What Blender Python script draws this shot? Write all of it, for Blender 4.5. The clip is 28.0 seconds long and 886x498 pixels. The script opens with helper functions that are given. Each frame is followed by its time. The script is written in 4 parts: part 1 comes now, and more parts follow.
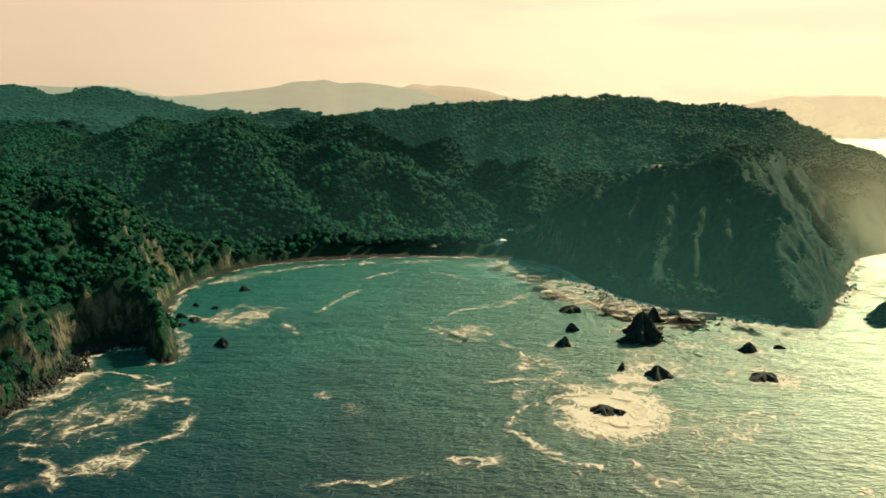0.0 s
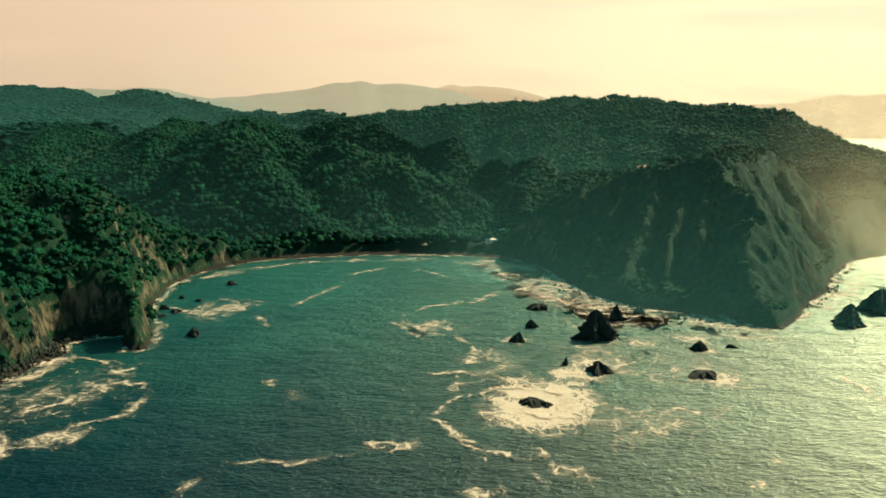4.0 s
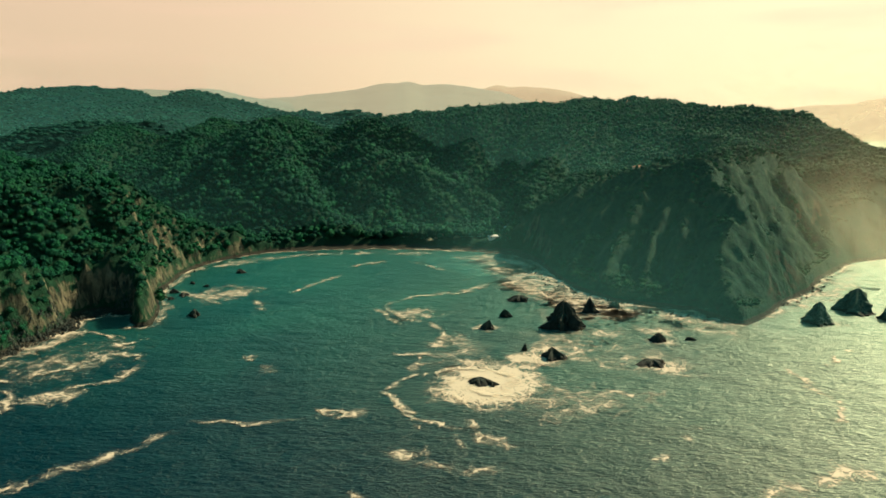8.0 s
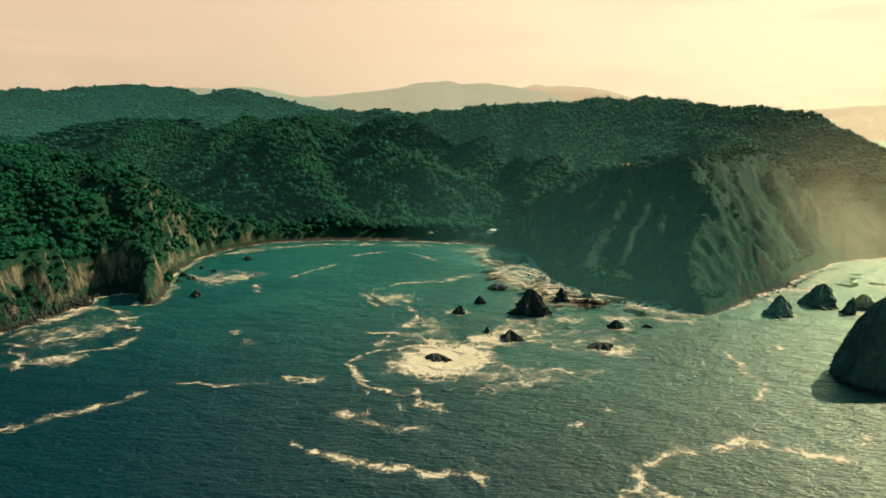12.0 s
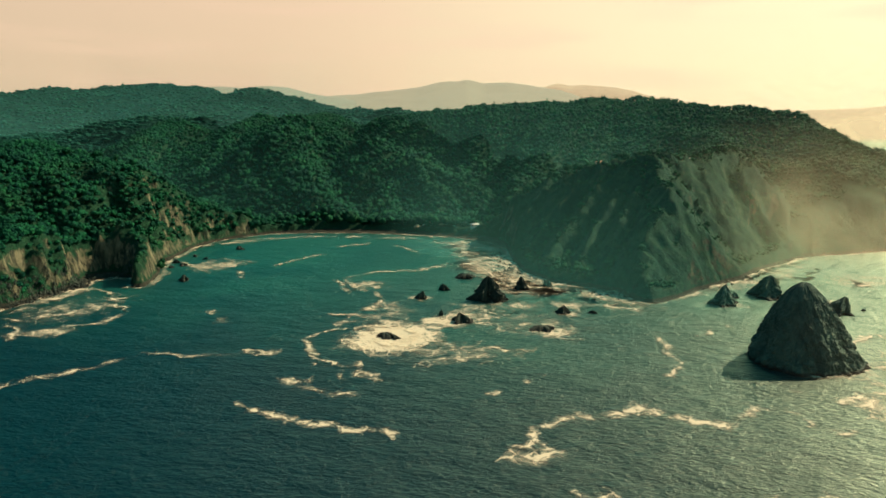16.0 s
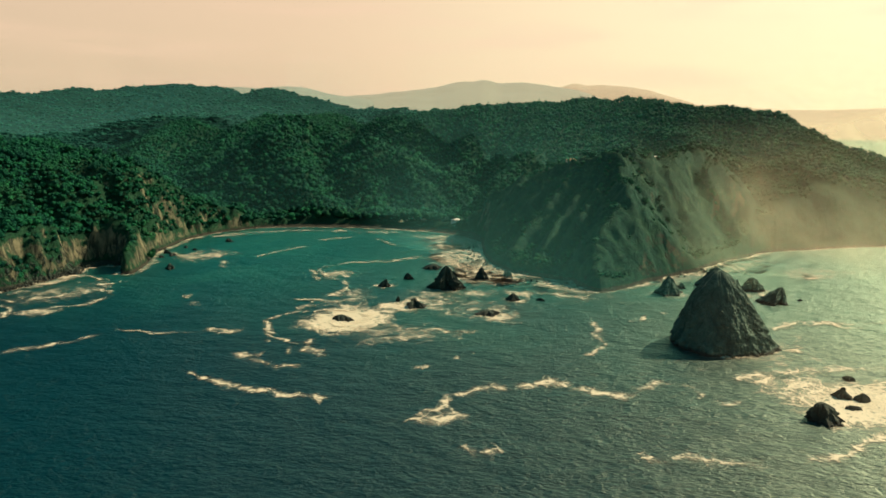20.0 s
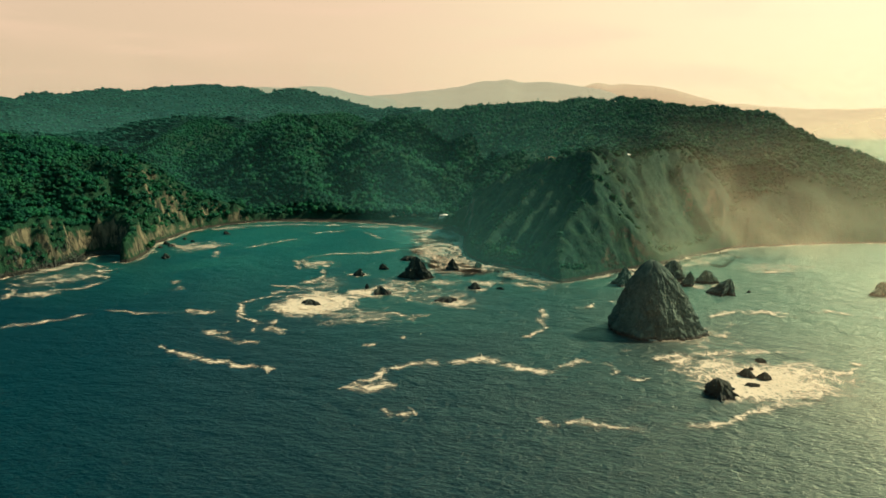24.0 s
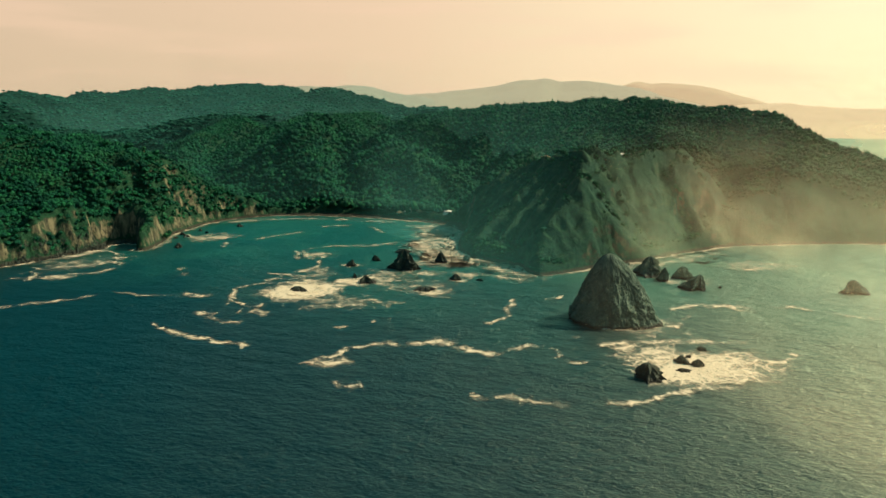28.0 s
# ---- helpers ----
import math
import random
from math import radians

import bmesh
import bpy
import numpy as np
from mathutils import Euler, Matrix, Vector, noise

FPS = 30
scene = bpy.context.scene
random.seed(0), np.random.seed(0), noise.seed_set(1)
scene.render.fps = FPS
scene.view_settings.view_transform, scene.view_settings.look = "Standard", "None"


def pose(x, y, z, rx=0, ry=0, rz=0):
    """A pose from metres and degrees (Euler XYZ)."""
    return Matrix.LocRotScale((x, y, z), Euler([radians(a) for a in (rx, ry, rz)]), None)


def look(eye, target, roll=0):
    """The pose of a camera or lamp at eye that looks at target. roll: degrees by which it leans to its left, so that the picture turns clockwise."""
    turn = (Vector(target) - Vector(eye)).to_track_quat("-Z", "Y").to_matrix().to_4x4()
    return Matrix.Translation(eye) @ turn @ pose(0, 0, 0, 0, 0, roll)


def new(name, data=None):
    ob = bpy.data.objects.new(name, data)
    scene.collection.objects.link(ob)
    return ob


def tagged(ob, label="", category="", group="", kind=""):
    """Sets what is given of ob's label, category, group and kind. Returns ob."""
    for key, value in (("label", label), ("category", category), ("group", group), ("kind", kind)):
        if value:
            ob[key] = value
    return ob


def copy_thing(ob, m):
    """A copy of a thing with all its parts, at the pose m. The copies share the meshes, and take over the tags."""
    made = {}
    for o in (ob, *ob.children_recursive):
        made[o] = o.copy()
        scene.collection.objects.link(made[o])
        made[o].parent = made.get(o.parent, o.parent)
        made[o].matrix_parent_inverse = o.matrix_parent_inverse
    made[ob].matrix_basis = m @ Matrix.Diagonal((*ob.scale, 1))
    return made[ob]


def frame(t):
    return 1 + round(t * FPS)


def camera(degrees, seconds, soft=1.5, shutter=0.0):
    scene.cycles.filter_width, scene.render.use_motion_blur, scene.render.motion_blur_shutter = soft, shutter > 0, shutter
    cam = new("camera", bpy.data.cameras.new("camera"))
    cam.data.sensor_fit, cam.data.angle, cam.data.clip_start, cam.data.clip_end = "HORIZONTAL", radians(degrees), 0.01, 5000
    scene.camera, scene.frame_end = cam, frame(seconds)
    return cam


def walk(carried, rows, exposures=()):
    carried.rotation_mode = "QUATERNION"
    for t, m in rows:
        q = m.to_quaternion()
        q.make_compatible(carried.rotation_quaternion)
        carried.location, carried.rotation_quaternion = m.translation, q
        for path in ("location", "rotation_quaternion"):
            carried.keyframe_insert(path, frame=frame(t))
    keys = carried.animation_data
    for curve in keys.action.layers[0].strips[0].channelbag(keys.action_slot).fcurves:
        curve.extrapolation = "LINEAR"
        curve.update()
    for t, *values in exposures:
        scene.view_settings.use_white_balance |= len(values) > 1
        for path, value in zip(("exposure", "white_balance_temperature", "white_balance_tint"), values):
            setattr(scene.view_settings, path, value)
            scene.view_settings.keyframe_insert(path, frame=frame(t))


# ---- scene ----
cam = camera(67.1, 28.0, soft=1.6)
PATH = [
    (0, (1.56, -1.08, 119.64), (1.73, 96.99, 100.08), -0.11),
    (1, (13.16, -2.10, 119.83), (11.83, 95.95, 100.23), -0.21),
    (2, (24.54, -4.53, 119.98), (21.79, 93.50, 100.41), -0.26),
    (3, (35.75, -8.05, 120.10), (31.49, 89.93, 100.58), -0.28),
    (5.5, (63.30, -20.03, 120.28), (54.61, 77.68, 100.88), -0.22),
    (6, (68.77, -22.77, 120.30), (59.19, 74.86, 100.91), -0.20),
    (7, (79.71, -28.44, 120.32), (68.31, 69.01, 100.95), -0.14),
    (8, (90.66, -34.24, 120.34), (77.36, 62.95, 100.95), -0.07),
    (9, (101.67, -40.10, 120.34), (86.48, 56.81, 100.92), -0.00),
    (10, (112.75, -45.94, 120.33), (95.84, 50.68, 100.87), 0.06),
    (11, (123.92, -51.71, 120.32), (105.53, 44.63, 100.81), 0.13),
    (12, (135.21, -57.37, 120.31), (115.73, 38.75, 100.75), 0.19),
    (12.5, (140.90, -60.15, 120.31), (120.94, 35.86, 100.72), 0.21),
    (14.5, (163.98, -70.97, 120.32), (142.21, 24.63, 100.64), 0.30),
    (15, (169.84, -73.60, 120.33), (147.59, 21.88, 100.63), 0.31),
    (16, (181.67, -78.76, 120.35), (158.44, 16.48, 100.64), 0.34),
    (17, (193.63, -83.82, 120.40), (169.55, 11.21, 100.67), 0.35),
    (18, (205.73, -88.78, 120.47), (180.86, 6.05, 100.73), 0.35),
    (19, (217.96, -93.64, 120.57), (192.34, 0.98, 100.82), 0.35),
    (20, (230.31, -98.41, 120.69), (203.92, -4.00, 100.94), 0.34),
    (21, (242.75, -103.08, 120.85), (215.54, -8.90, 101.08), 0.33),
    (21.5, (249.00, -105.36, 120.95), (221.34, -11.33, 101.17), 0.32),
    (23.5, (274.16, -114.08, 121.42), (244.35, -20.71, 101.57), 0.30),
    (24, (280.47, -116.12, 121.57), (250.11, -22.93, 101.69), 0.30),
    (25, (293.08, -119.94, 121.89), (261.63, -27.13, 101.95), 0.31),
    (26, (305.65, -123.34, 122.27), (273.03, -30.95, 102.26), 0.33),
    (27, (318.16, -126.18, 122.71), (284.02, -34.36, 102.63), 0.38),
    (28, (330.55, -128.30, 123.20), (294.35, -37.28, 103.09), 0.45),
]
walk(cam, [(t, look(eye, aim, roll)) for t, eye, aim, roll in PATH])

# ---- light ----
SUN_AZ, SUN_EL = 48.0, 40.0          # degrees right of +y, and above the sea
world = bpy.data.worlds.new("sky")
scene.world = world
world.use_nodes = True
scene.view_settings.exposure = 0.55


def link(nt, a, b):
    nt.links.new(a, b)


def math_node(nt, op, a, b=None, c=None, clamp=False):
    n = nt.nodes.new("ShaderNodeMath")
    n.operation, n.use_clamp = op, clamp
    for i, v in enumerate((a, b, c)):
        if v is None:
            continue
        if isinstance(v, (int, float)):
            n.inputs[i].default_value = v
        else:
            link(nt, v, n.inputs[i])
    return n.outputs[0]


def mix_col(nt, f, a, b, mode="MIX"):
    n = nt.nodes.new("ShaderNodeMix")
    n.data_type, n.blend_type = "RGBA", mode
    for i, v in ((0, f), (6, a), (7, b)):
        if isinstance(v, (int, float)):
            n.inputs[i].default_value = v
        elif isinstance(v, tuple):
            n.inputs[i].default_value = (*v, 1)
        else:
            link(nt, v, n.inputs[i])
    return n.outputs[2]


def map_range(nt, v, a, b, c=0.0, d=1.0, smooth=True):
    n = nt.nodes.new("ShaderNodeMapRange")
    n.interpolation_type = "SMOOTHSTEP" if smooth else "LINEAR"
    link(nt, v, n.inputs[0])
    for i, x in enumerate((a, b, c, d)):
        n.inputs[i + 1].default_value = x
    return n.outputs[0]


def noise_node(nt, scale, detail=4.0, rough=0.55, vec=None, dist=0.0, stretch=None):
    if vec is None:
        vec = nt.nodes.new("ShaderNodeNewGeometry").outputs["Position"]
    if stretch:
        m = nt.nodes.new("ShaderNodeMapping")
        m.inputs["Scale"].default_value = stretch
        link(nt, vec, m.inputs[0])
        vec = m.outputs[0]
    n = nt.nodes.new("ShaderNodeTexNoise")
    n.inputs["Scale"].default_value, n.inputs["Detail"].default_value = scale, detail
    n.inputs["Roughness"].default_value, n.inputs["Distortion"].default_value = rough, dist
    link(nt, vec, n.inputs["Vector"])
    return n.outputs["Fac"]


def bump(nt, height, strength, dist, normal=None):
    n = nt.nodes.new("ShaderNodeBump")
    n.inputs["Strength"].default_value, n.inputs["Distance"].default_value = strength, dist
    link(nt, height, n.inputs["Height"])
    if normal is not None:
        link(nt, normal, n.inputs["Normal"])
    return n.outputs[0]


def material(name):
    m = bpy.data.materials.new(name)
    m.use_nodes = True
    nt = m.node_tree
    return m, nt, nt.nodes["Principled BSDF"]


# the sky: hazy cream low down, a cool green-blue overhead, brighter towards the sun
wt = world.node_tree
wt.nodes.clear()
sky = wt.nodes.new("ShaderNodeTexSky")
sky.sky_type, sky.sun_disc = "NISHITA", False
sky.sun_elevation, sky.sun_rotation = radians(SUN_EL), radians(SUN_AZ)
sky.air_density, sky.dust_density, sky.ozone_density = 1.0, 4.0, 1.0
wvec = wt.nodes.new("ShaderNodeTexCoord").outputs["Generated"]
wsep = wt.nodes.new("ShaderNodeSeparateXYZ")
link(wt, wvec, wsep.inputs[0])
toward = wt.nodes.new("ShaderNodeVectorMath")
toward.operation = "DOT_PRODUCT"
link(wt, wvec, toward.inputs[0])
toward.inputs[1].default_value = (math.sin(radians(48)), math.cos(radians(48)), 0.1)
glow = map_range(wt, toward.outputs["Value"], 0.2, 1.0)
rise = math_node(wt, "SUBTRACT", wsep.outputs[2], math_node(wt, "MULTIPLY", glow, 0.26))
high = map_range(wt, rise, 0.15, 0.21)
away = mix_col(wt, map_range(wt, toward.outputs["Value"], -0.55, 0.40), (7.4, 5.4, 3.6), (9.7, 6.8, 4.4))
haze_low = mix_col(wt, glow, away, (13.4, 10.8, 6.6))
cloud = noise_node(wt, 3.0, 3.0, 0.5, vec=wvec, stretch=(1.0, 1.0, 9.0))
haze_low = mix_col(wt, map_range(wt, cloud, 0.46, 0.70, 0.0, 0.40), haze_low, (10.8, 7.2, 4.9))
mid_sky = mix_col(wt, glow, (0.02, 1.5, 1.9), (5.0, 9.6, 6.8))
tint = mix_col(wt, high, haze_low, mid_sky)
clear = mix_col(wt, 1.0, sky.outputs[0], (0.55, 1.0, 0.9), "MULTIPLY")
tint = mix_col(wt, map_range(wt, toward.outputs["Value"], 0.98, 1.03), tint, (34.0, 26.0, 14.0))
blend = mix_col(wt, 0.88, clear, tint)
bg = wt.nodes.new("ShaderNodeBackground")
link(wt, blend, bg.inputs[0])
bg.inputs[1].default_value = 0.0685
wo = wt.nodes.new("ShaderNodeOutputWorld")
link(wt, bg.outputs[0], wo.inputs[0])

sun_data = bpy.data.lights.new("sun", "SUN")
sun_data.energy, sun_data.angle, sun_data.color = 4.8, radians(0.6), (1.0, 0.78, 0.48)
sun = new("sun", sun_data)
sun_dir = Vector((math.sin(radians(SUN_AZ)) * math.cos(radians(SUN_EL)), math.cos(radians(SUN_AZ)) * math.cos(radians(SUN_EL)), math.sin(radians(SUN_EL))))
sun.matrix_world = look(sun_dir * 900, (0, 0, 0))

# ---- materials ----


def water_material():
    m, nt, p = material("sea_water")
    big = noise_node(nt, 0.012, 3.0, 0.5, dist=0.6)
    where = nt.nodes.new("ShaderNodeSeparateXYZ")
    link(nt, nt.nodes.new("ShaderNodeNewGeometry").outputs["Position"], where.inputs[0])
    # base colour turns paler and greener towards the bay's head
    bayward = map_range(nt, math_node(nt, "ADD", where.outputs[1], math_node(nt, "MULTIPLY", big, 160.0)), 230.0, 540.0)
    bay_tone = mix_col(nt, map_range(nt, big, 0.35, 0.7), (0.002, 0.074, 0.070), (0.010, 0.104, 0.088))
    under = nt.nodes.new("ShaderNodeBsdfDiffuse")
    link(nt, mix_col(nt, bayward, (0.0001, 0.017, 0.029), bay_tone), under.inputs["Color"])
    gloss = nt.nodes.new("ShaderNodeBsdfGlossy")
    gloss.distribution = "BECKMANN"
    gloss.inputs["Color"].default_value = (0.61, 0.76, 0.63, 1)
    gloss.inputs["Roughness"].default_value = 0.54
    swell = noise_node(nt, 0.07, 3.0, 0.5, stretch=(0.8, 1.3, 1.0))
    chop = noise_node(nt, 0.42, 5.0, 0.62, stretch=(0.7, 1.2, 1.0), dist=0.4)
    ripple = noise_node(nt, 1.7, 3.0, 0.6, stretch=(0.8, 1.2, 1.0))
    waves = bump(nt, ripple, 0.7, 0.30, bump(nt, chop, 0.8, 1.25, bump(nt, swell, 0.8, 2.4)))
    fresnel = nt.nodes.new("ShaderNodeFresnel")
    fresnel.inputs["IOR"].default_value = 1.31
    for n in (under, gloss, fresnel):
        link(nt, waves, n.inputs["Normal"])
    both = nt.nodes.new("ShaderNodeMixShader")
    link(nt, fresnel.outputs[0], both.inputs[0])
    link(nt, under.outputs[0], both.inputs[1])
    link(nt, gloss.outputs[0], both.inputs[2])
    nt.nodes.remove(p)
    link(nt, both.outputs[0], nt.nodes["Material Output"].inputs["Surface"])
    return m


def foam_material():
    """Lacy foam: the mesh's 'cover' says how dense it lies; a web of bubbles and fine clots tears it open."""
    m, nt, p = material("sea_foam")
    at = nt.nodes.new("ShaderNodeAttribute")
    at.attribute_name = "cover"
    pos = nt.nodes.new("ShaderNodeNewGeometry").outputs["Position"]

    def web(scale, wide, drift):
        """Thin strands round open cells, pulled about by drifting water."""
        n = nt.nodes.new("ShaderNodeTexNoise")
        n.inputs["Scale"].default_value, n.inputs["Detail"].default_value = scale * 0.7, 3.0
        link(nt, pos, n.inputs["Vector"])
        mad = nt.nodes.new("ShaderNodeVectorMath")
        mad.operation = "MULTIPLY_ADD"
        link(nt, n.outputs["Color"], mad.inputs[0])
        mad.inputs[1].default_value = (drift, drift, 0)
        link(nt, pos, mad.inputs[2])
        v = nt.nodes.new("ShaderNodeTexVoronoi")
        v.feature = "DISTANCE_TO_EDGE"
        v.inputs["Scale"].default_value = scale
        link(nt, mad.outputs[0], v.inputs["Vector"])
        return math_node(nt, "SUBTRACT", 1.0, math_node(nt, "MULTIPLY", v.outputs["Distance"], wide), clamp=True)

    lace = math_node(nt, "MAXIMUM", web(0.13, 5.5, 9.0), math_node(nt, "MULTIPLY", web(0.42, 4.5, 3.2), 0.8))
    fine = noise_node(nt, 1.5, 5.0, 0.78, dist=0.6)
    patchy = noise_node(nt, 0.05, 4.0, 0.6, dist=2.0)
    total = math_node(nt, "ADD", math_node(nt, "MULTIPLY", lace, 0.62), math_node(nt, "MULTIPLY", fine, 1.8))
    total = math_node(nt, "ADD", total, math_node(nt, "MULTIPLY", patchy, 1.3))
    total = math_node(nt, "ADD", total, at.outputs["Fac"])
    alpha = map_range(nt, total, 2.32, 2.52, 0.0, 0.88)
    film = math_node(nt, "MULTIPLY", map_range(nt, at.outputs["Fac"], 0.08, 0.50, 0.0, 0.36), map_range(nt, patchy, 0.36, 0.62))
    alpha = math_node(nt, "MAXIMUM", alpha, film)
    p.inputs["Base Color"].default_value = (0.64, 0.58, 0.46, 1)
    p.inputs["Roughness"].default_value = 0.7
    link(nt, alpha, p.inputs["Alpha"])
    link(nt, bump(nt, fine, 0.5, 0.4), p.inputs["Normal"])
    return m


def ground_material():
    m, nt, p = material("coast_ground")
    geo = nt.nodes.new("ShaderNodeNewGeometry")
    sep = nt.nodes.new("ShaderNodeSeparateXYZ")
    link(nt, geo.outputs["Normal"], sep.inputs[0])
    n1 = noise_node(nt, 0.05, 5.0, 0.6)
    n2 = noise_node(nt, 0.35, 5.0, 0.65)
    strata = noise_node(nt, 0.22, 5.0, 0.65, stretch=(1.0, 1.0, 0.28), dist=0.8)
    rock = mix_col(nt, map_range(nt, strata, 0.40, 0.62), (0.018, 0.028, 0.024), (0.24, 0.23, 0.155))
    rock = mix_col(nt, map_range(nt, n1, 0.4, 0.65, 0.0, 0.7), rock, (0.085, 0.095, 0.066), "MIX")
    cells = nt.nodes.new("ShaderNodeTexVoronoi")
    cells.feature = "DISTANCE_TO_EDGE"
    cells.inputs["Scale"].default_value = 0.22
    crack = map_range(nt, math_node(nt, "ADD", cells.outputs["Distance"], math_node(nt, "MULTIPLY", n2, 0.12)), 0.08, 0.26)
    rock = mix_col(nt, crack, (0.016, 0.017, 0.015), rock)
    scrub = mix_col(nt, map_range(nt, n2, 0.3, 0.7), (0.002, 0.030, 0.018), (0.010, 0.056, 0.028))
    # headland tone: its shaded face's misty teal is put into the colour
    second_tone = mix_col(nt, map_range(nt, n2, 0.3, 0.7), (0.0005, 0.030, 0.025), (0.008, 0.056, 0.036))
    second_tone = mix_col(nt, map_range(nt, n1, 0.48, 0.70, 0.0, 0.7), second_tone, (0.026, 0.074, 0.042))
    steep = math_node(nt, "ADD", sep.outputs[2], math_node(nt, "MULTIPLY", math_node(nt, "SUBTRACT", n2, 0.5), 0.45))
    f = map_range(nt, steep, 0.26, 0.42)
    pos = nt.nodes.new("ShaderNodeSeparateXYZ")
    link(nt, geo.outputs["Position"], pos.inputs[0])
    litter = map_range(nt, math_node(nt, "ADD", sep.outputs[2], math_node(nt, "MULTIPLY", n1, 0.2)), 0.74, 0.92)
    cape = math_node(nt, "MULTIPLY", map_range(nt, pos.outputs[0], 90.0, 130.0), map_range(nt, pos.outputs[1], 680.0, 640.0))
    scrub = mix_col(nt, math_node(nt, "MULTIPLY", cape, math_node(nt, "SUBTRACT", 1.0, litter)), scrub, second_tone)
    base = mix_col(nt, f, rock, scrub)
    # shore tone: dark stone, with the trees' shade put into the colour
    beach = map_range(nt, math_node(nt, "ADD", pos.outputs[2], math_node(nt, "MULTIPLY", n2, 2.0)), 2.6, 4.2)
    base = mix_col(nt, beach, mix_col(nt, n2, (0.018, 0.022, 0.019), (0.046, 0.048, 0.038)), base)
    link(nt, base, p.inputs["Base Color"])
    p.inputs["Roughness"].default_value = 0.95
    p.inputs["Specular IOR Level"].default_value = 0.2
    link(nt, bump(nt, noise_node(nt, 0.7, 6.0, 0.7), 0.9, 1.6, bump(nt, strata, 0.8, 2.5)), p.inputs["Normal"])
    return m


def leaf_material(name, dark, light, second_tone):
    m, nt, p = material(name)
    geo = nt.nodes.new("ShaderNodeNewGeometry")
    rnd = geo.outputs["Random Per Island"]
    n1 = noise_node(nt, 0.018, 3.0, 0.55)
    n2 = noise_node(nt, 0.9, 4.0, 0.7)
    c = mix_col(nt, rnd, dark, light)
    c = mix_col(nt, map_range(nt, n1, 0.50, 0.72, 0.0, 0.6), c, second_tone)
    c = mix_col(nt, map_range(nt, n2, 0.35, 0.75, 0.0, 0.5), c, dark)
    c = mix_col(nt, map_range(nt, noise_node(nt, 0.055, 3.0, 0.6), 0.48, 0.66, 0.0, 0.65), c, dark)
    link(nt, c, p.inputs["Base Color"])
    p.inputs["Roughness"].default_value = 0.75
    p.inputs["Specular IOR Level"].default_value = 0.08
    link(nt, bump(nt, n2, 1.0, 1.6), p.inputs["Normal"])
    return m


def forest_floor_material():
    """Closed woodland seen from far off: mottled dark crowns, folds of shade painted in."""
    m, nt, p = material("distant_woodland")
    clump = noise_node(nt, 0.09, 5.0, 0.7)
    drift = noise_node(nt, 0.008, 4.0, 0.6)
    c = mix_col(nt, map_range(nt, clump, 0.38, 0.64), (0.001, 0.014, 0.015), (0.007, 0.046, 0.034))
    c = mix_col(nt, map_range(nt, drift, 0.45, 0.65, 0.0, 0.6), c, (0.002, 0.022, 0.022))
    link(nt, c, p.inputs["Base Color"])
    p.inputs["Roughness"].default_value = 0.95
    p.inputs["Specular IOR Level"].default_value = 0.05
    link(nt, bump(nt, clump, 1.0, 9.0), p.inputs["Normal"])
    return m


def rock_material(name, a, b):
    m, nt, p = material(name)
    n1 = noise_node(nt, 0.16, 6.0, 0.65, stretch=(1.0, 1.0, 0.5), dist=0.7)
    n2 = noise_node(nt, 1.3, 5.0, 0.65)
    geo = nt.nodes.new("ShaderNodeNewGeometry")
    c = mix_col(nt, map_range(nt, n1, 0.32, 0.68), a, b)
    c = mix_col(nt, map_range(nt, n2, 0.45, 0.8, 0.0, 0.6), c, a)
    pos = nt.nodes.new("ShaderNodeSeparateXYZ")
    link(nt, geo.outputs["Position"], pos.inputs[0])
    wet = map_range(nt, math_node(nt, "ADD", pos.outputs[2], math_node(nt, "MULTIPLY", n2, 1.5)), 1.6, 3.2)
    c = mix_col(nt, wet, (0.008, 0.016, 0.015), c)
    link(nt, c, p.inputs["Base Color"])
    p.inputs["Roughness"].default_value = 0.85
    link(nt, bump(nt, n2, 0.9, 0.8, bump(nt, n1, 0.9, 2.0)), p.inputs["Normal"])
    return m


def plain_material(name, col, rough=0.8, vary=0.25, scale=0.6):
    m, nt, p = material(name)
    n = noise_node(nt, scale, 4.0, 0.6)
    dark = tuple(v * (1 - vary) for v in col)
    link(nt, mix_col(nt, map_range(nt, n, 0.3, 0.7), dark, col), p.inputs["Base Color"])
    p.inputs["Roughness"].default_value = rough
    link(nt, bump(nt, n, 0.3, 0.1), p.inputs["Normal"])
    return m


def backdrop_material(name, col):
    """Far-off land; the lit haze before it is put in as a glow."""
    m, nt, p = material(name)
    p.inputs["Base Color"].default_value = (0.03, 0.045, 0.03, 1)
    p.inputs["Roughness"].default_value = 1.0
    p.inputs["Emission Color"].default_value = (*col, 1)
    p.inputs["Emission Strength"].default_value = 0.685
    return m


